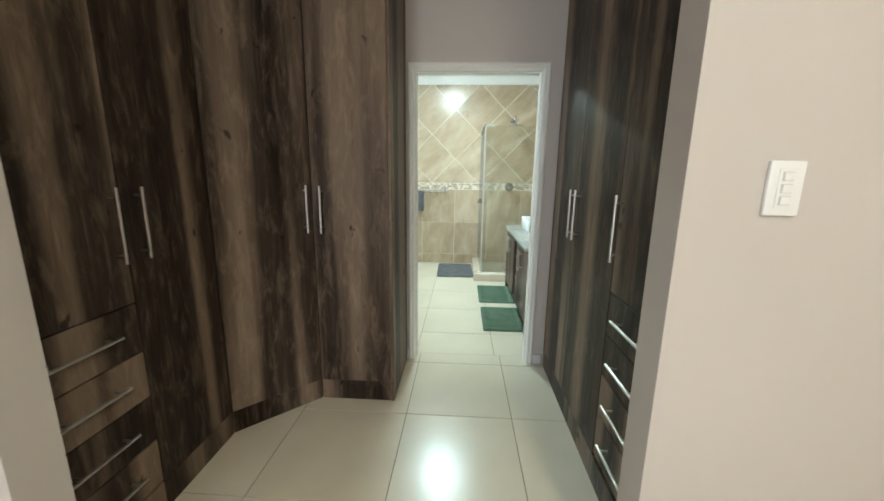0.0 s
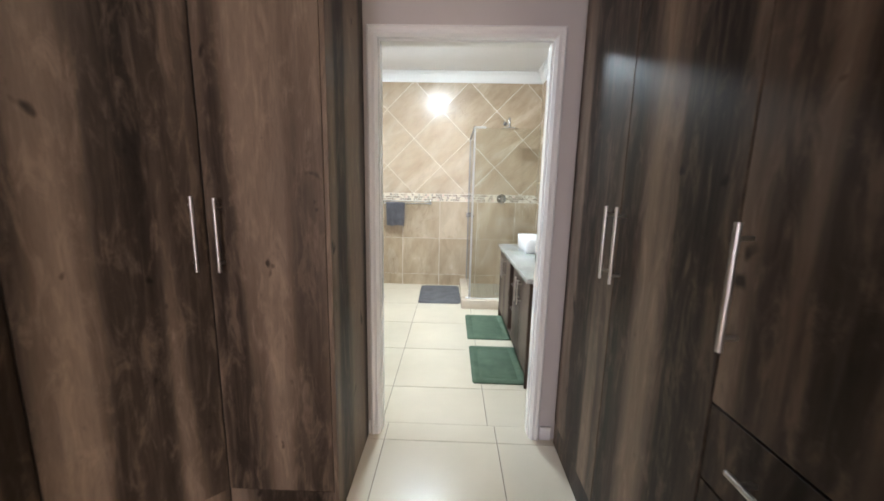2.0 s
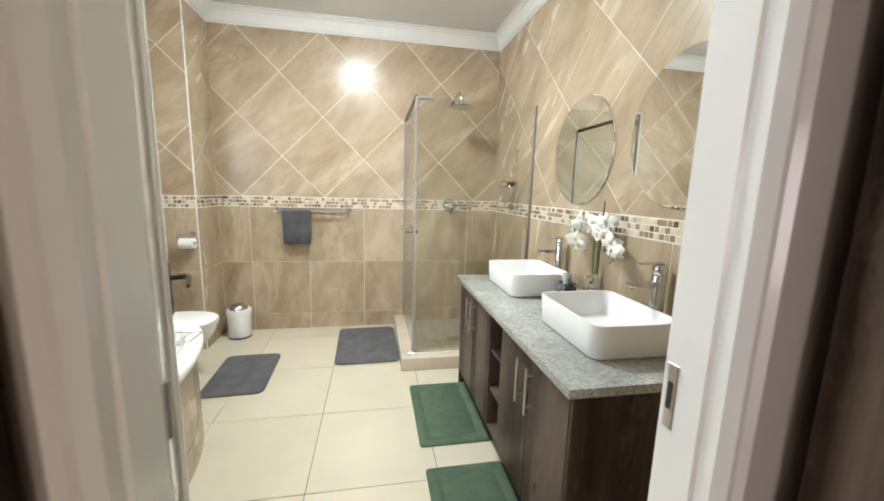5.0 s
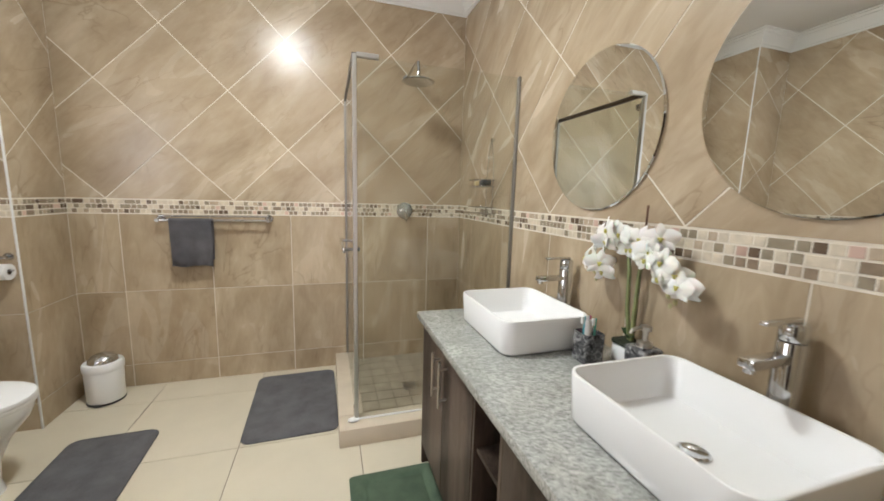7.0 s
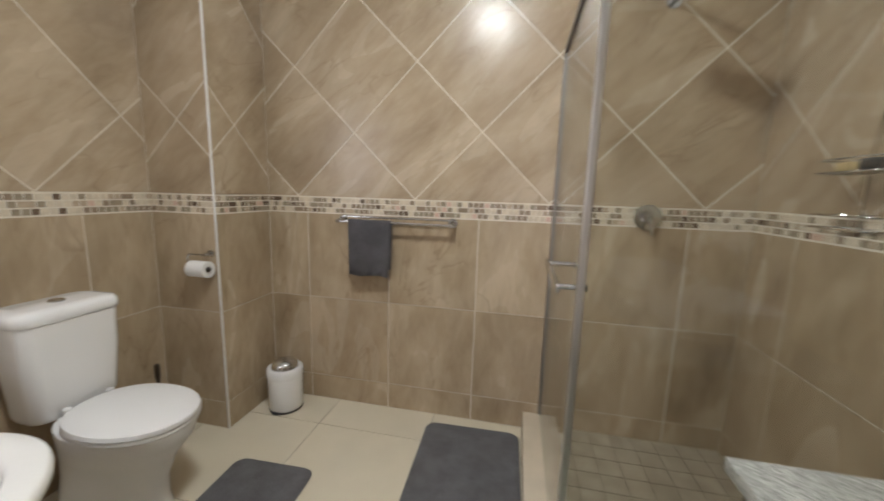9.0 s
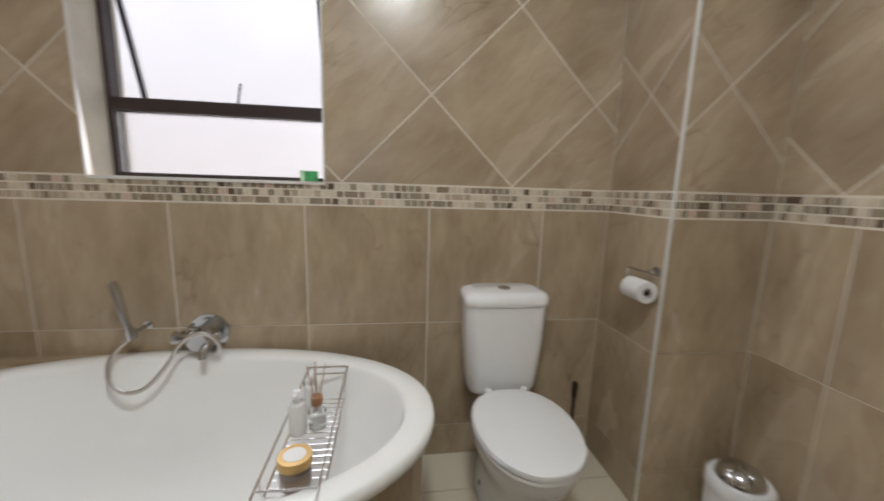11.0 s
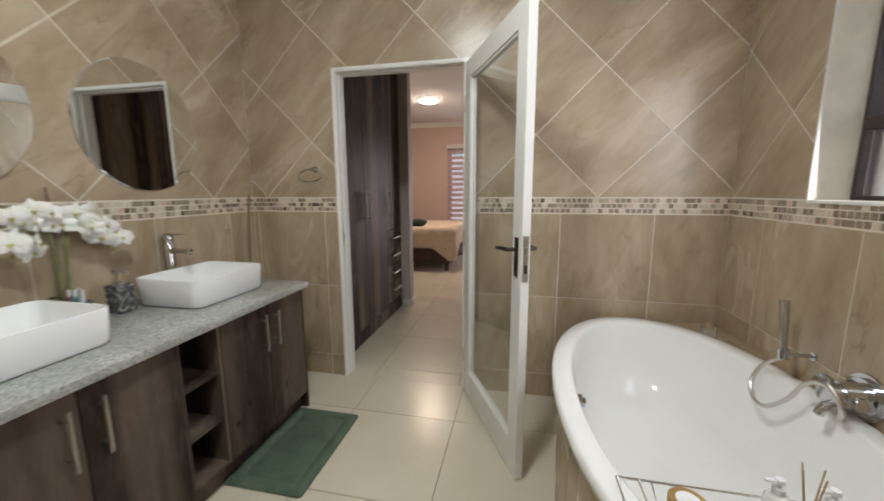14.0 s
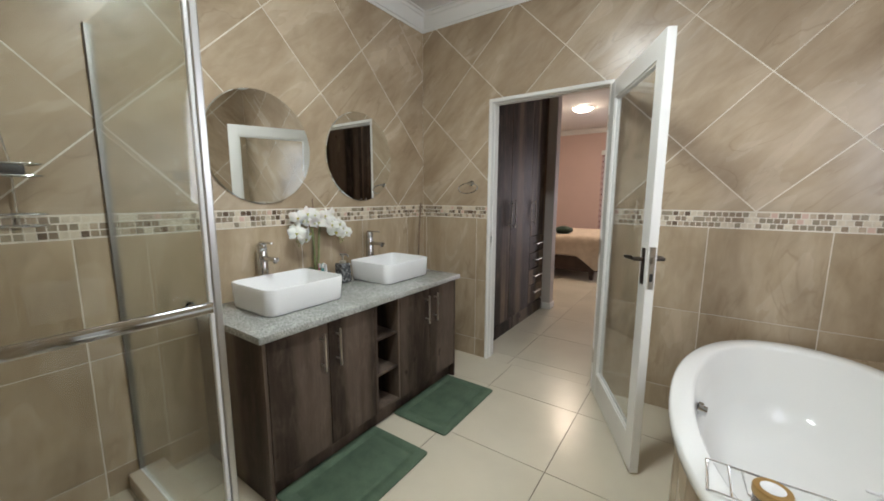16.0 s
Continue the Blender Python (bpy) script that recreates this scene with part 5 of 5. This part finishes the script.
part("lid", bm, M_PLASTIC, to, smooth=50)


def tank_ring(i, z, bow):
    pts = []
    for x, y in rounded(XW + 0.006 + i * 0.2, -1.125 - i, TY - 0.168 + i, TY + 0.168 - i, 0.045, 6):
        f = max(0.0, (x + 1.22) / 0.1)
        pts.append((x + bow * f * (1 - ((y - TY) / 0.17) ** 2), y, z))
    return pts


bm = bmesh.new()
ring_skin(bm, [tank_ring(0.03, 0.393, 0.015), tank_ring(0.018, 0.42, 0.015), tank_ring(0.004, 0.62, 0.018), tank_ring(0.0, 0.775, 0.02)])
part("cistern", bm, M_CERAMIC, to, smooth=50)
bm = bmesh.new()
ring_skin(bm, [tank_ring(-0.004, 0.777, 0.02), tank_ring(-0.007, 0.782, 0.02), tank_ring(-0.007, 0.810, 0.02), tank_ring(0.002, 0.824, 0.02), tank_ring(0.03, 0.830, 0.01)])
ld = part("cistern_lid", bm, M_CERAMIC, to, smooth=50)
bm = bmesh.new()
lathe(bm, [(0.026, 0.8305), (0.026, 0.835), (0.021, 0.838), (0.001, 0.838)], -1.21, TY, 22)
part("flush_button", bm, M_CHROME, ld, "chrome flush button")
for s in (-1, 1):
    bm = bmesh.new()
    lathe(bm, [(0.014, 0.393), (0.014, 0.437), (0.010, 0.441)], -1.105, TY + s * 0.075, 14)
    part("hinge", bm, M_PLASTIC, to)
bm = bmesh.new()
lathe(bm, [(0.009, 0.06), (0.009, 0.075), (0.004, 0.078)], -1.05, TY - 0.105, 12)
part("floor_bolt_cap", bm, M_DARKMETAL, to)
tbz = thing("toilet_brush", (-1.2, 5.24, 0), "toilet brush in a dark holder beside the toilet", "toilet brush")
bm = bmesh.new()
lathe(bm, [(0.052, 0.0), (0.055, 0.005), (0.048, 0.13), (0.045, 0.131)], -1.18, 5.24, 24)
part("holder", bm, M_PLASTIC, tbz)
bm = bmesh.new()
lathe(bm, [(0.009, 0.132), (0.008, 0.33), (0.013, 0.345), (0.013, 0.40), (0.008, 0.41)], -1.18, 5.24, 12)
part("handle", bm, M_DARKMETAL, tbz)

# toilet roll on the column
rh = thing("toilet_roll_holder", (-0.985, CY, 0.93), "chrome toilet roll holder on the tiled column", "roll holder")
bm = bmesh.new()
rod(bm, (-0.965, CY - 0.0005, 0.955), (-0.965, CY - 0.007, 0.955), 0.020, 18)
rod(bm, (-0.965, CY - 0.007, 0.955), (-0.965, CY - 0.05, 0.955), 0.008)
part("post", bm, M_CHROME, rh)
bm = bmesh.new()
tube(bm, [(-0.945, CY - 0.05, 0.955), (-1.05, CY - 0.05, 0.955), (-1.058, CY - 0.05, 0.945), (-1.058, CY - 0.05, 0.90), (-1.05, CY - 0.05, 0.890), (-0.925, CY - 0.05, 0.890)], 0.0045, 8)
part("wire", bm, M_CHROME, rh)
rl = thing("toilet_roll", (-0.985, CY - 0.05, 0.888), "part-used white toilet paper roll", "toilet roll")
bm = bmesh.new()
cx0, cx1 = -1.04, -0.94
rings = []
for r, x in ((0.014, cx0), (0.040, cx0), (0.040, cx1), (0.016, cx1), (0.014, cx0)):
    rings.append([(x, CY - 0.05 + r * math.cos(2 * math.pi * i / 28), 0.884 + r * math.sin(2 * math.pi * i / 28)) for i in range(28)])
ring_skin(bm, rings, True, (False, False))
part("paper", bm, M_PAPER, rl)
bm = bmesh.new()
rings = [[(x, CY - 0.05 + r * math.cos(2 * math.pi * i / 20), 0.884 + r * math.sin(2 * math.pi * i / 20)) for i in range(20)] for r, x in ((0.0135, cx0 + 0.001), (0.0135, cx1 - 0.001), (0.0115, cx1 - 0.001), (0.0115, cx0 + 0.001))]
ring_skin(bm, rings + [rings[0]], True, (False, False))
part("core", bm, plain_noise("cardboard", (0.12, 0.09, 0.06), 0.9), rl, "cardboard core")

# bin
bn = thing("pedal_bin", (-0.765, 5.655, 0), "white pedal bin with a steel swing dome lid", "bin")
bm = bmesh.new()
BNX, BNY = -0.765, 5.655
lathe(bm, [(0.0905, 0.0125), (0.0925, 0.016), (0.096, 0.205), (0.094, 0.215)], BNX, BNY, 36)
part("body", bm, M_PLASTIC, bn)
bm = bmesh.new()
lathe(bm, [(0.099, 0.207), (0.101, 0.212), (0.101, 0.246), (0.094, 0.256), (0.078, 0.258), (0.074, 0.252)], BNX, BNY, 36, (False, False))
part("rim", bm, M_PLASTIC, bn)
bm = bmesh.new()
lathe(bm, [(0.076, 0.252), (0.070, 0.275), (0.052, 0.296), (0.026, 0.307), (0.002, 0.310)], BNX, BNY, 32)
part("dome", bm, M_CHROME, bn, "polished steel swing dome")
bm = bmesh.new()
lathe(bm, [(0.090, 0.0), (0.094, 0.002), (0.094, 0.011), (0.091, 0.012)], BNX, BNY, 36)
part("base_ring", bm, M_BLACK, bn, "black rubber base ring")
part("pedal", bx(BNX - 0.02, BNX + 0.02, BNY - 0.108, BNY - 0.085, 0.006, 0.016, bevel=0.003), M_BLACK, bn, "black pedal")


# ---- lamps ----
def dome_lamp(name, x, y, r, mat, label, rim):
    lm = thing(name, (x, y, ZC), label, "ceiling light")
    bm = bmesh.new()
    lathe(bm, [(r * 1.0, ZC), (r * 1.05, ZC - 0.004), (r * 1.05, ZC - rim + 0.004), (r * 1.02, ZC - rim)], x, y, 48)
    part("base", bm, M_WHITE, lm)
    bm = bmesh.new()
    lathe(bm, [(r * 1.0, ZC - rim - 0.0005), (r * 0.93, ZC - rim - 0.010), (r * 0.78, ZC - rim - 0.024), (r * 0.55, ZC - rim - 0.036), (r * 0.28, ZC - rim - 0.043), (0.002, ZC - rim - 0.045)], x, y, 48)
    part("diffuser", bm, mat, lm, "lit opal glass diffuser", smooth=60)


dome_lamp("ceiling_light", 0.232, 4.46, 0.17, M_LAMP_BATH, "round lit opal ceiling light in the bathroom", 0.056)
dome_lamp("ceiling_light", 1.28, -1.06, 0.15, M_LAMP_BED, "round warm lit ceiling light in the bedroom", 0.016)

# ---- bedroom ----
bed = thing("bed", (1.9, -1.55, 0), "bed with a cream spread over a brown upholstered base", "bed")
E0, E1, EY0, EY1 = 0.80, 2.95, -2.35, -0.70
bm = bmesh.new()
ring_skin(bm, [[(x, y, z) for x, y in rounded(E0 + 0.02 + i, E1 - i, EY0 + i, EY1 - i, 0.10, 6)] for i, z in ((0.02, 0.13), (0.0, 0.15), (0.0, 0.36), (0.01, 0.37))])
part("base", bm, M_BEDBASE, bed)
bm = bmesh.new()
ring_skin(bm, [[(x, y, z) for x, y in rounded(E0 + i, E1 - i, EY0 + i, EY1 - i, 0.12, 6)] for i, z in ((0.0, 0.371), (-0.005, 0.42), (-0.005, 0.60), (0.02, 0.66), (0.06, 0.68))])
part("mattress", bm, M_CREAM, bed)
bm = bmesh.new()
rings = []
corner_pts = rounded(E0 - 0.01, E1 + 0.01, EY0 - 0.01, EY1 + 0.01, 0.13, 8)
base_pts = []
for (xa, ya), (xb, yb) in zip(corner_pts, corner_pts[1:] + corner_pts[:1]):
    cuts = max(1, int(math.hypot(xb - xa, yb - ya) / 0.08))
    base_pts += [(xa + (xb - xa) * q / cuts, ya + (yb - ya) * q / cuts) for q in range(cuts)]
for k, (i, z) in enumerate(((-0.03, 0.30), (-0.028, 0.40), (-0.02, 0.55), (-0.005, 0.655), (0.035, 0.69), (0.09, 0.70))):
    ring = []
    for j, (x, y) in enumerate(base_pts):
        cxm, cym = (E0 + E1) / 2, (EY0 + EY1) / 2
        d = Vector((x - cxm, y - cym)).normalized()
        fold = 0.010 * math.sin(j * 2.3) * max(0, (0.6 - z)) * 3
        near = min((Vector((x, y)) - Vector(c)).length for c in ((E0, EY0), (E0, EY1), (E1, EY0), (E1, EY1)))
        hem = 0.12 - 0.26 * math.exp(-(near / 0.30) ** 2) + 0.012 * math.sin(j * 0.9 + 1.0) if k == 0 else 0
        ring.append((x - d.x * i + d.x * fold, y - d.y * i + d.y * fold, z + hem))
    rings.append(ring)
ring_skin(bm, rings, True, (False, True))
part("bedspread", bm, M_CREAM, bed, "cream bedspread hanging over the side", smooth=60)
for x, y in ((E0 + 0.12, EY1 - 0.05), (E0 + 0.12, EY0 + 0.05), (E1 - 0.12, EY1 - 0.05), (E1 - 0.12, EY0 + 0.05)):
    bm = bmesh.new()
    ring_skin(bm, [[(px, py, z) for px, py in rounded(x - r, x + r, y - r, y + r, 0.006, 2)] for r, z in ((0.026, 0.0), (0.042, 0.149))])
    part("leg", bm, M_BEDBASE, bed, "dark square tapered leg")
cu = thing("cushion", (1.45, -1.0, 0.70), "dark green cushion on the bed", "cushion")
bm = bmesh.new()
ring_skin(bm, [[(x, y, z) for x, y in rounded(1.34 + i, 1.62 - i, -1.18 + i, -0.90 - i, 0.06, 5)] for i, z in ((0.06, 0.701), (0.01, 0.73), (0.0, 0.76), (0.01, 0.79), (0.08, 0.82))])
part("cover", bm, plain_noise("dark_green_fabric", (0.03, 0.05, 0.035), 0.95, 0.2, 40, 0.4), cu, smooth=60)

BLW = material("zebra_blind_band", (0.56, 0.43, 0.44), 0.85)
BLS = glass_material("zebra_blind_sheer", (0.95, 0.88, 0.90), 0.5)
for x0, x1 in ((0.16, 1.36), (-1.08, 0.14)):
    bl = thing("zebra_blind", ((x0 + x1) / 2, BY0, 2.25), "striped day and night roller blind over the glass door", "blind", "bedroom blinds")
    part("head_box", bx(x0, x1, BY0 + 0.004, BY0 + 0.09, 2.2, 2.29, bevel=0.008, seg=2), M_WHITE, bl, "white head box")
    z = 2.198
    k = 0
    while z > 0.12:
        hgt = 0.062 if k % 2 else 0.052
        pz = part("band" if k % 2 else "sheer_band", bx(x0 + 0.01, x1 - 0.01, BY0 + 0.045, BY0 + 0.048, z - hgt + 0.0005, z), BLW if k % 2 else BLS, bl)
        z -= hgt
        k += 1
    part("bottom_bar", bx(x0 + 0.008, x1 - 0.008, BY0 + 0.038, BY0 + 0.055, z - 0.03, z - 0.0005, bevel=0.004), M_WHITE, bl)
sd2 = thing("sliding_door", ((SDX0 + SDX1) / 2, BY0 - 0.1, 0), "white framed glass sliding door behind the blinds", "door", kind="structure")
for it in ((SDX0, SDX0 + 0.05, 0, SDZ), (SDX1 - 0.05, SDX1, 0, SDZ), (0.12, 0.18, 0.04, SDZ - 0.05), (SDX0 + 0.05, SDX1 - 0.05, 0, 0.04), (SDX0 + 0.05, SDX1 - 0.05, SDZ - 0.05, SDZ)):
    part("door_frame_bar", bx(it[0], it[1], BY0 - 0.13, BY0 - 0.08, it[2], it[3], bevel=0.002), M_WHITE, sd2)
for a, b in ((SDX0 + 0.051, 0.119), (0.181, SDX1 - 0.051)):
    p = part("pane", bx(a, b, BY0 - 0.108, BY0 - 0.102, 0.041, SDZ - 0.051), M_GLASS, sd2, "clear glass pane")
    p.visible_shadow = False


# ---- wall and floor tiles, laid last ----
def clip(poly, a, b, c):
    """Keeps the part of a convex polygon with a*x + b*y <= c."""
    out = []
    n = len(poly)
    for i in range(n):
        p, q = poly[i], poly[(i + 1) % n]
        dp, dq = a * p[0] + b * p[1] - c, a * q[0] + b * q[1] - c
        if dp <= 0:
            out.append(p)
        if dp * dq < 0:
            t = dp / (dp - dq)
            out.append((p[0] + (q[0] - p[0]) * t, p[1] + (q[1] - p[1]) * t))
    return out


def area(poly):
    return abs(sum(p[0] * q[1] - q[0] * p[1] for p, q in zip(poly, poly[1:] + poly[:1]))) / 2


def cut_hole(polys, h):
    u0, u1, v0, v1 = h
    out = []
    for poly in polys:
        rest = poly
        for a, b, c in ((1, 0, u0), (-1, 0, -u1), (0, 1, v0), (0, -1, -v1)):
            keep = clip(rest, a, b, c)
            if len(keep) > 2 and area(keep) > 1e-6:
                out.append(keep)
            rest = clip(rest, -a, -b, -c)
            if len(rest) < 3:
                break
    return out


TILE_CACHE = {}
TD = 0.0016


def lay(name, parent, basis, poly, mat, rect, holes=(), depth=TD):
    """One tile: a flat prism on the wall's plane, cut to the wall's rectangle and openings."""
    u0, u1, v0, v1 = rect
    full = all(u0 <= p[0] <= u1 and v0 <= p[1] <= v1 for p in poly) and not any(
        max(p[0] for p in poly) > h[0] and min(p[0] for p in poly) < h[1] and max(p[1] for p in poly) > h[2] and min(p[1] for p in poly) < h[3] for h in holes)
    cx, cy = sum(p[0] for p in poly) / len(poly), sum(p[1] for p in poly) / len(poly)
    pieces = [poly]
    if not full:
        q = poly
        for a, b, c in ((1, 0, u1), (-1, 0, -u0), (0, 1, v1), (0, -1, -v0)):
            q = clip(q, a, b, c)
            if len(q) < 3:
                return None
        if area(q) < 2e-5:
            return None
        pieces = [q]
        for h in holes:
            pieces = cut_hole(pieces, h)
        if not pieces:
            return None
    key = (name, mat.name, depth, tuple((round(p[0] - cx, 4), round(p[1] - cy, 4)) for p in poly)) if full else None
    me = TILE_CACHE.get(key) if key else None
    if me is None:
        verts, faces = [], []
        for pc in pieces:
            n, k = len(pc), len(verts)
            e = 0.0006
            mx_, my_ = sum(p[0] for p in pc) / n, sum(p[1] for p in pc) / n
            verts += [(p[0] - cx, p[1] - cy, -0.002) for p in pc]
            verts += [(p[0] - cx, p[1] - cy, depth - e) for p in pc]
            if full:
                top = [(p[0] - cx + e * (1 if p[0] < mx_ else -1), p[1] - cy + e * (1 if p[1] < my_ else -1), depth) for p in pc]
            else:
                top = [(p[0] - cx, p[1] - cy, depth) for p in pc]
            verts += top
            sgn = sum(p[0] * q[1] - q[0] * p[1] for p, q in zip(pc, pc[1:] + pc[:1]))
            ring0, ring1, ring2 = range(k, k + n), range(k + n, k + 2 * n), range(k + 2 * n, k + 3 * n)
            order = list(range(n)) if sgn > 0 else list(reversed(range(n)))
            faces.append([ring2[i] for i in order])
            for i in range(n):
                a, b = order[i], order[(i + 1) % n]
                faces.append([ring0[a], ring0[b], ring1[b], ring1[a]])
                faces.append([ring1[a], ring1[b], ring2[b], ring2[a]])
        me = bpy.data.meshes.new(name)
        me.from_pydata(verts, [], faces)
        me.materials.append(mat)
        if key:
            TILE_CACHE[key] = me
    ob = new(name, me)
    ob.parent = parent
    ob.matrix_basis = basis @ Matrix.Translation((cx, cy, 0))
    return ob


def wall_basis(origin, u, n):
    u, n = Vector(u), Vector(n)
    v = Vector((0, 0, 1))
    m = Matrix((u, v, n)).transposed().to_4x4()
    m.translation = Vector(origin)
    return m


GW = 0.0048
HD = 0.352
MOSAIC = [plain_noise("mosaic_" + k, c, 0.2, 0.15, 30, 0.0) for k, c in (("cream", (0.66, 0.58, 0.46)), ("taupe", (0.27, 0.205, 0.145)), ("brown", (0.13, 0.09, 0.06)), ("olive", (0.30, 0.25, 0.18)), ("sand", (0.47, 0.375, 0.275)))]
MOSAIC.append(material("mosaic_foil_glass", (0.62, 0.44, 0.36), 0.35, 0.5))


def tile_wall(parent, origin, u, n, length, node, joint, holes=(), seed=1):
    """Diagonal tiles above, a mosaic band, straight tiles below. u must turn to n such that u x z = n."""
    B = wall_basis(origin, u, n)
    ucrossz = Vector(u).cross(Vector((0, 0, 1)))
    assert ucrossz.dot(Vector(n)) > 0.9
    rect = (0.0015, length - 0.0015, 1.248, ZK + 0.02)
    h = HD - GW * 0.9
    k0 = math.floor((0 - node) / HD) - 1
    for k in range(k0, int(k0 + length / HD) + 4):
        for j in range(-1, 5):
            if (k + j) % 2 == 0:
                continue
            cu, cv = node + k * HD, 1.60 + j * HD
            lay("diagonal_tile", parent, B, [(cu - h, cv), (cu, cv - h), (cu + h, cv), (cu, cv + h)], M_TILE_D, rect, holes)
    for v0, v1 in ((0.002, 0.150), (0.153, 0.649), (0.652, 1.150)):
        r = (0.0015, length - 0.0015, v0, v1)
        k = math.floor((0 - joint) / 0.5) - 1
        while joint + k * 0.5 < length:
            a, b = joint + k * 0.5 + GW / 2, joint + (k + 1) * 0.5 - GW / 2
            if b > 0:
                lay("wall_tile", parent, B, [(a, v0), (b, v0), (b, v1), (a, v1)], M_TILE_S, r, holes)
            k += 1
    rn = random.Random(seed)
    r = (0.0015, length - 0.0015, 1.153, 1.245)
    for row in range(3):
        v0 = 1.1575 + row * 0.0292
        v1 = v0 + 0.0240
        uu = -rn.uniform(0, 0.03)
        while uu < length:
            wd = rn.choice((0.0245,) * 11 + (0.0535,))
            m = MOSAIC[rn.choices(range(6), (34, 22, 8, 22, 10, 4))[0]]
            lay("mosaic_piece", parent, B, [(uu, v0), (uu + wd, v0), (uu + wd, v1), (uu, v1)], m, r, holes, 0.0015)
            uu += wd + 0.0046


door_hole = [(DX0 - 0.025, DX1 + 0.025, -0.1, DZ + 0.025)]
# on the door wall u runs towards -x
tile_wall(wall_door, (XR, YD - G, 0), (-1, 0, 0), (0, 1, 0), XR - XW, XR - 0.41, XR + 0.45, [(XR - h[1], XR - h[0], h[2], h[3]) for h in door_hole], 1)
tile_wall(wall_window, (XW - G, YD, 0), (0, 1, 0), (1, 0, 0), CY - YD, 4.588 - YD, 4.09 - YD, [(WY0 - YD - 0.008, WY1 - YD + 0.008, WZ0 - 0.012, WZ1 + 0.008)], 2)
tile_wall(wall_back, (CX, YB + G, 0), (1, 0, 0), (0, -1, 0), XR - CX, 0.321 - CX, 0.322 - CX, (), 3)
tile_wall(wall_vanity, (XR + G, YB, 0), (0, -1, 0), (-1, 0, 0), YB - YD, YB - 4.186, YB - 4.52, (), 4)
tile_wall(wall_column, (XW, CY + G, 0), (1, 0, 0), (0, -1, 0), CX - XW, 0.2, 0.0, (), 5)
tile_wall(wall_column, (CX - G, CY, 0), (0, 1, 0), (1, 0, 0), YB - CY, 0.16, -0.10, (), 6)

# floor tiles
floor_bath = boxes("floor_bathroom", [(XW, XR, YD - 0.05, YB, -0.0042, -0.0035)], [M_FGROUT], "cream polished porcelain floor tiles in the bathroom", "floor")
floor_dress = boxes("floor_dressing", [(-1.4, 1.7, -1.0, YD - 0.051, -0.0042, -0.0035)], [M_FGROUT], "cream polished porcelain floor tiles in the dressing room", "floor")


def tile_floor(parent, x0, x1, y0, y1, ox, oy, sx, sy, mat, z=-0.0042, gap=0.0042, depth=0.0042):
    B = Matrix.Translation((0, 0, z))
    k = math.floor((x0 - ox) / sx)
    while ox + k * sx < x1:
        j = math.floor((y0 - oy) / sy)
        while oy + j * sy < y1:
            a, b, c, d = ox + k * sx + gap / 2, ox + (k + 1) * sx - gap / 2, oy + j * sy + gap / 2, oy + (j + 1) * sy - gap / 2
            lay("floor_tile", parent, B, [(a, c), (b, c), (b, d), (a, d)], mat, (x0, x1, y0, y1), (), depth)
            j += 1
        k += 1


tile_floor(floor_bath, XW, XR, YD - 0.02, YB, 0.112, 3.166, 0.604, 0.597, M_FLOOR)
tile_floor(floor_dress, BX0, BX1, BY0, 1.0, 0.15, 2.03, 0.604, 0.604, M_FLOOR)
tile_floor(floor_dress, -1.40, 1.72, 1.0, YD - 0.0215, 0.15, 2.03, 0.604, 0.604, M_FLOOR)
tile_floor(shf, KX + 0.1355, XR - 0.0015, KY + 0.136, YB - 0.0015, 0.75, 4.96, 0.105, 0.105, M_SHFLOOR, 0.032, 0.004, 0.004)

# bath surround: curved tiled apron and corner ledge
M_APRON = M_TILE_S
na = 30
ai, bi = BA - 0.035, BB - 0.035


def apron_pt(t, inset=0.0):
    c, s = math.cos(t), math.sin(t)
    e = 2.15
    return Vector((BCX + (bi - inset) * math.copysign(abs(c) ** (2 / e), c), BCY + (ai - inset) * math.copysign(abs(s) ** (2 / e), s), 0))


t0, t1 = radians(-84), radians(150)
for i in range(na):
    ta, tb = t0 + (t1 - t0) * i / na, t0 + (t1 - t0) * (i + 1) / na
    a, b, c, d = apron_pt(ta), apron_pt(tb), apron_pt(tb, 0.02), apron_pt(ta, 0.02)
    e = (b - a).normalized() * 0.0012
    for z0, z1 in ((0.001, 0.150), (0.153, BZR - 0.046)):
        bm = bmesh.new()
        ring_skin(bm, [[(p.x, p.y, z) for p in (a + e, b - e, c - e, d + e)] for z in (z0, z1)])
        part("apron_tile", bm, M_APRON, ap, smooth=None)
# ledge in the corner behind the tub
lz = 0.547
bm = bmesh.new()
pts = [Vector((XW + 0.0005, 4.11, 0)), Vector((XW + 0.0005, YD + 0.0005, 0)), Vector((-0.86, YD + 0.0005, 0))]
inner = []
for k in range(17):
    t = radians(-92 - 75 * k / 16)
    p = apron_pt(t, 0.0)
    inner.append(Vector((max(p.x, XW + 0.002), max(p.y, YD + 0.002), 0)))
poly = [(p.x, p.y) for p in inner] + [(XW + 0.0005, inner[-1].y + 0.05), (XW + 0.0005, YD + 0.0005)]
prism(bm, poly, 0.0, lz)
part("ledge", bm, M_APRON, ap, "tiled corner ledge", smooth=None)
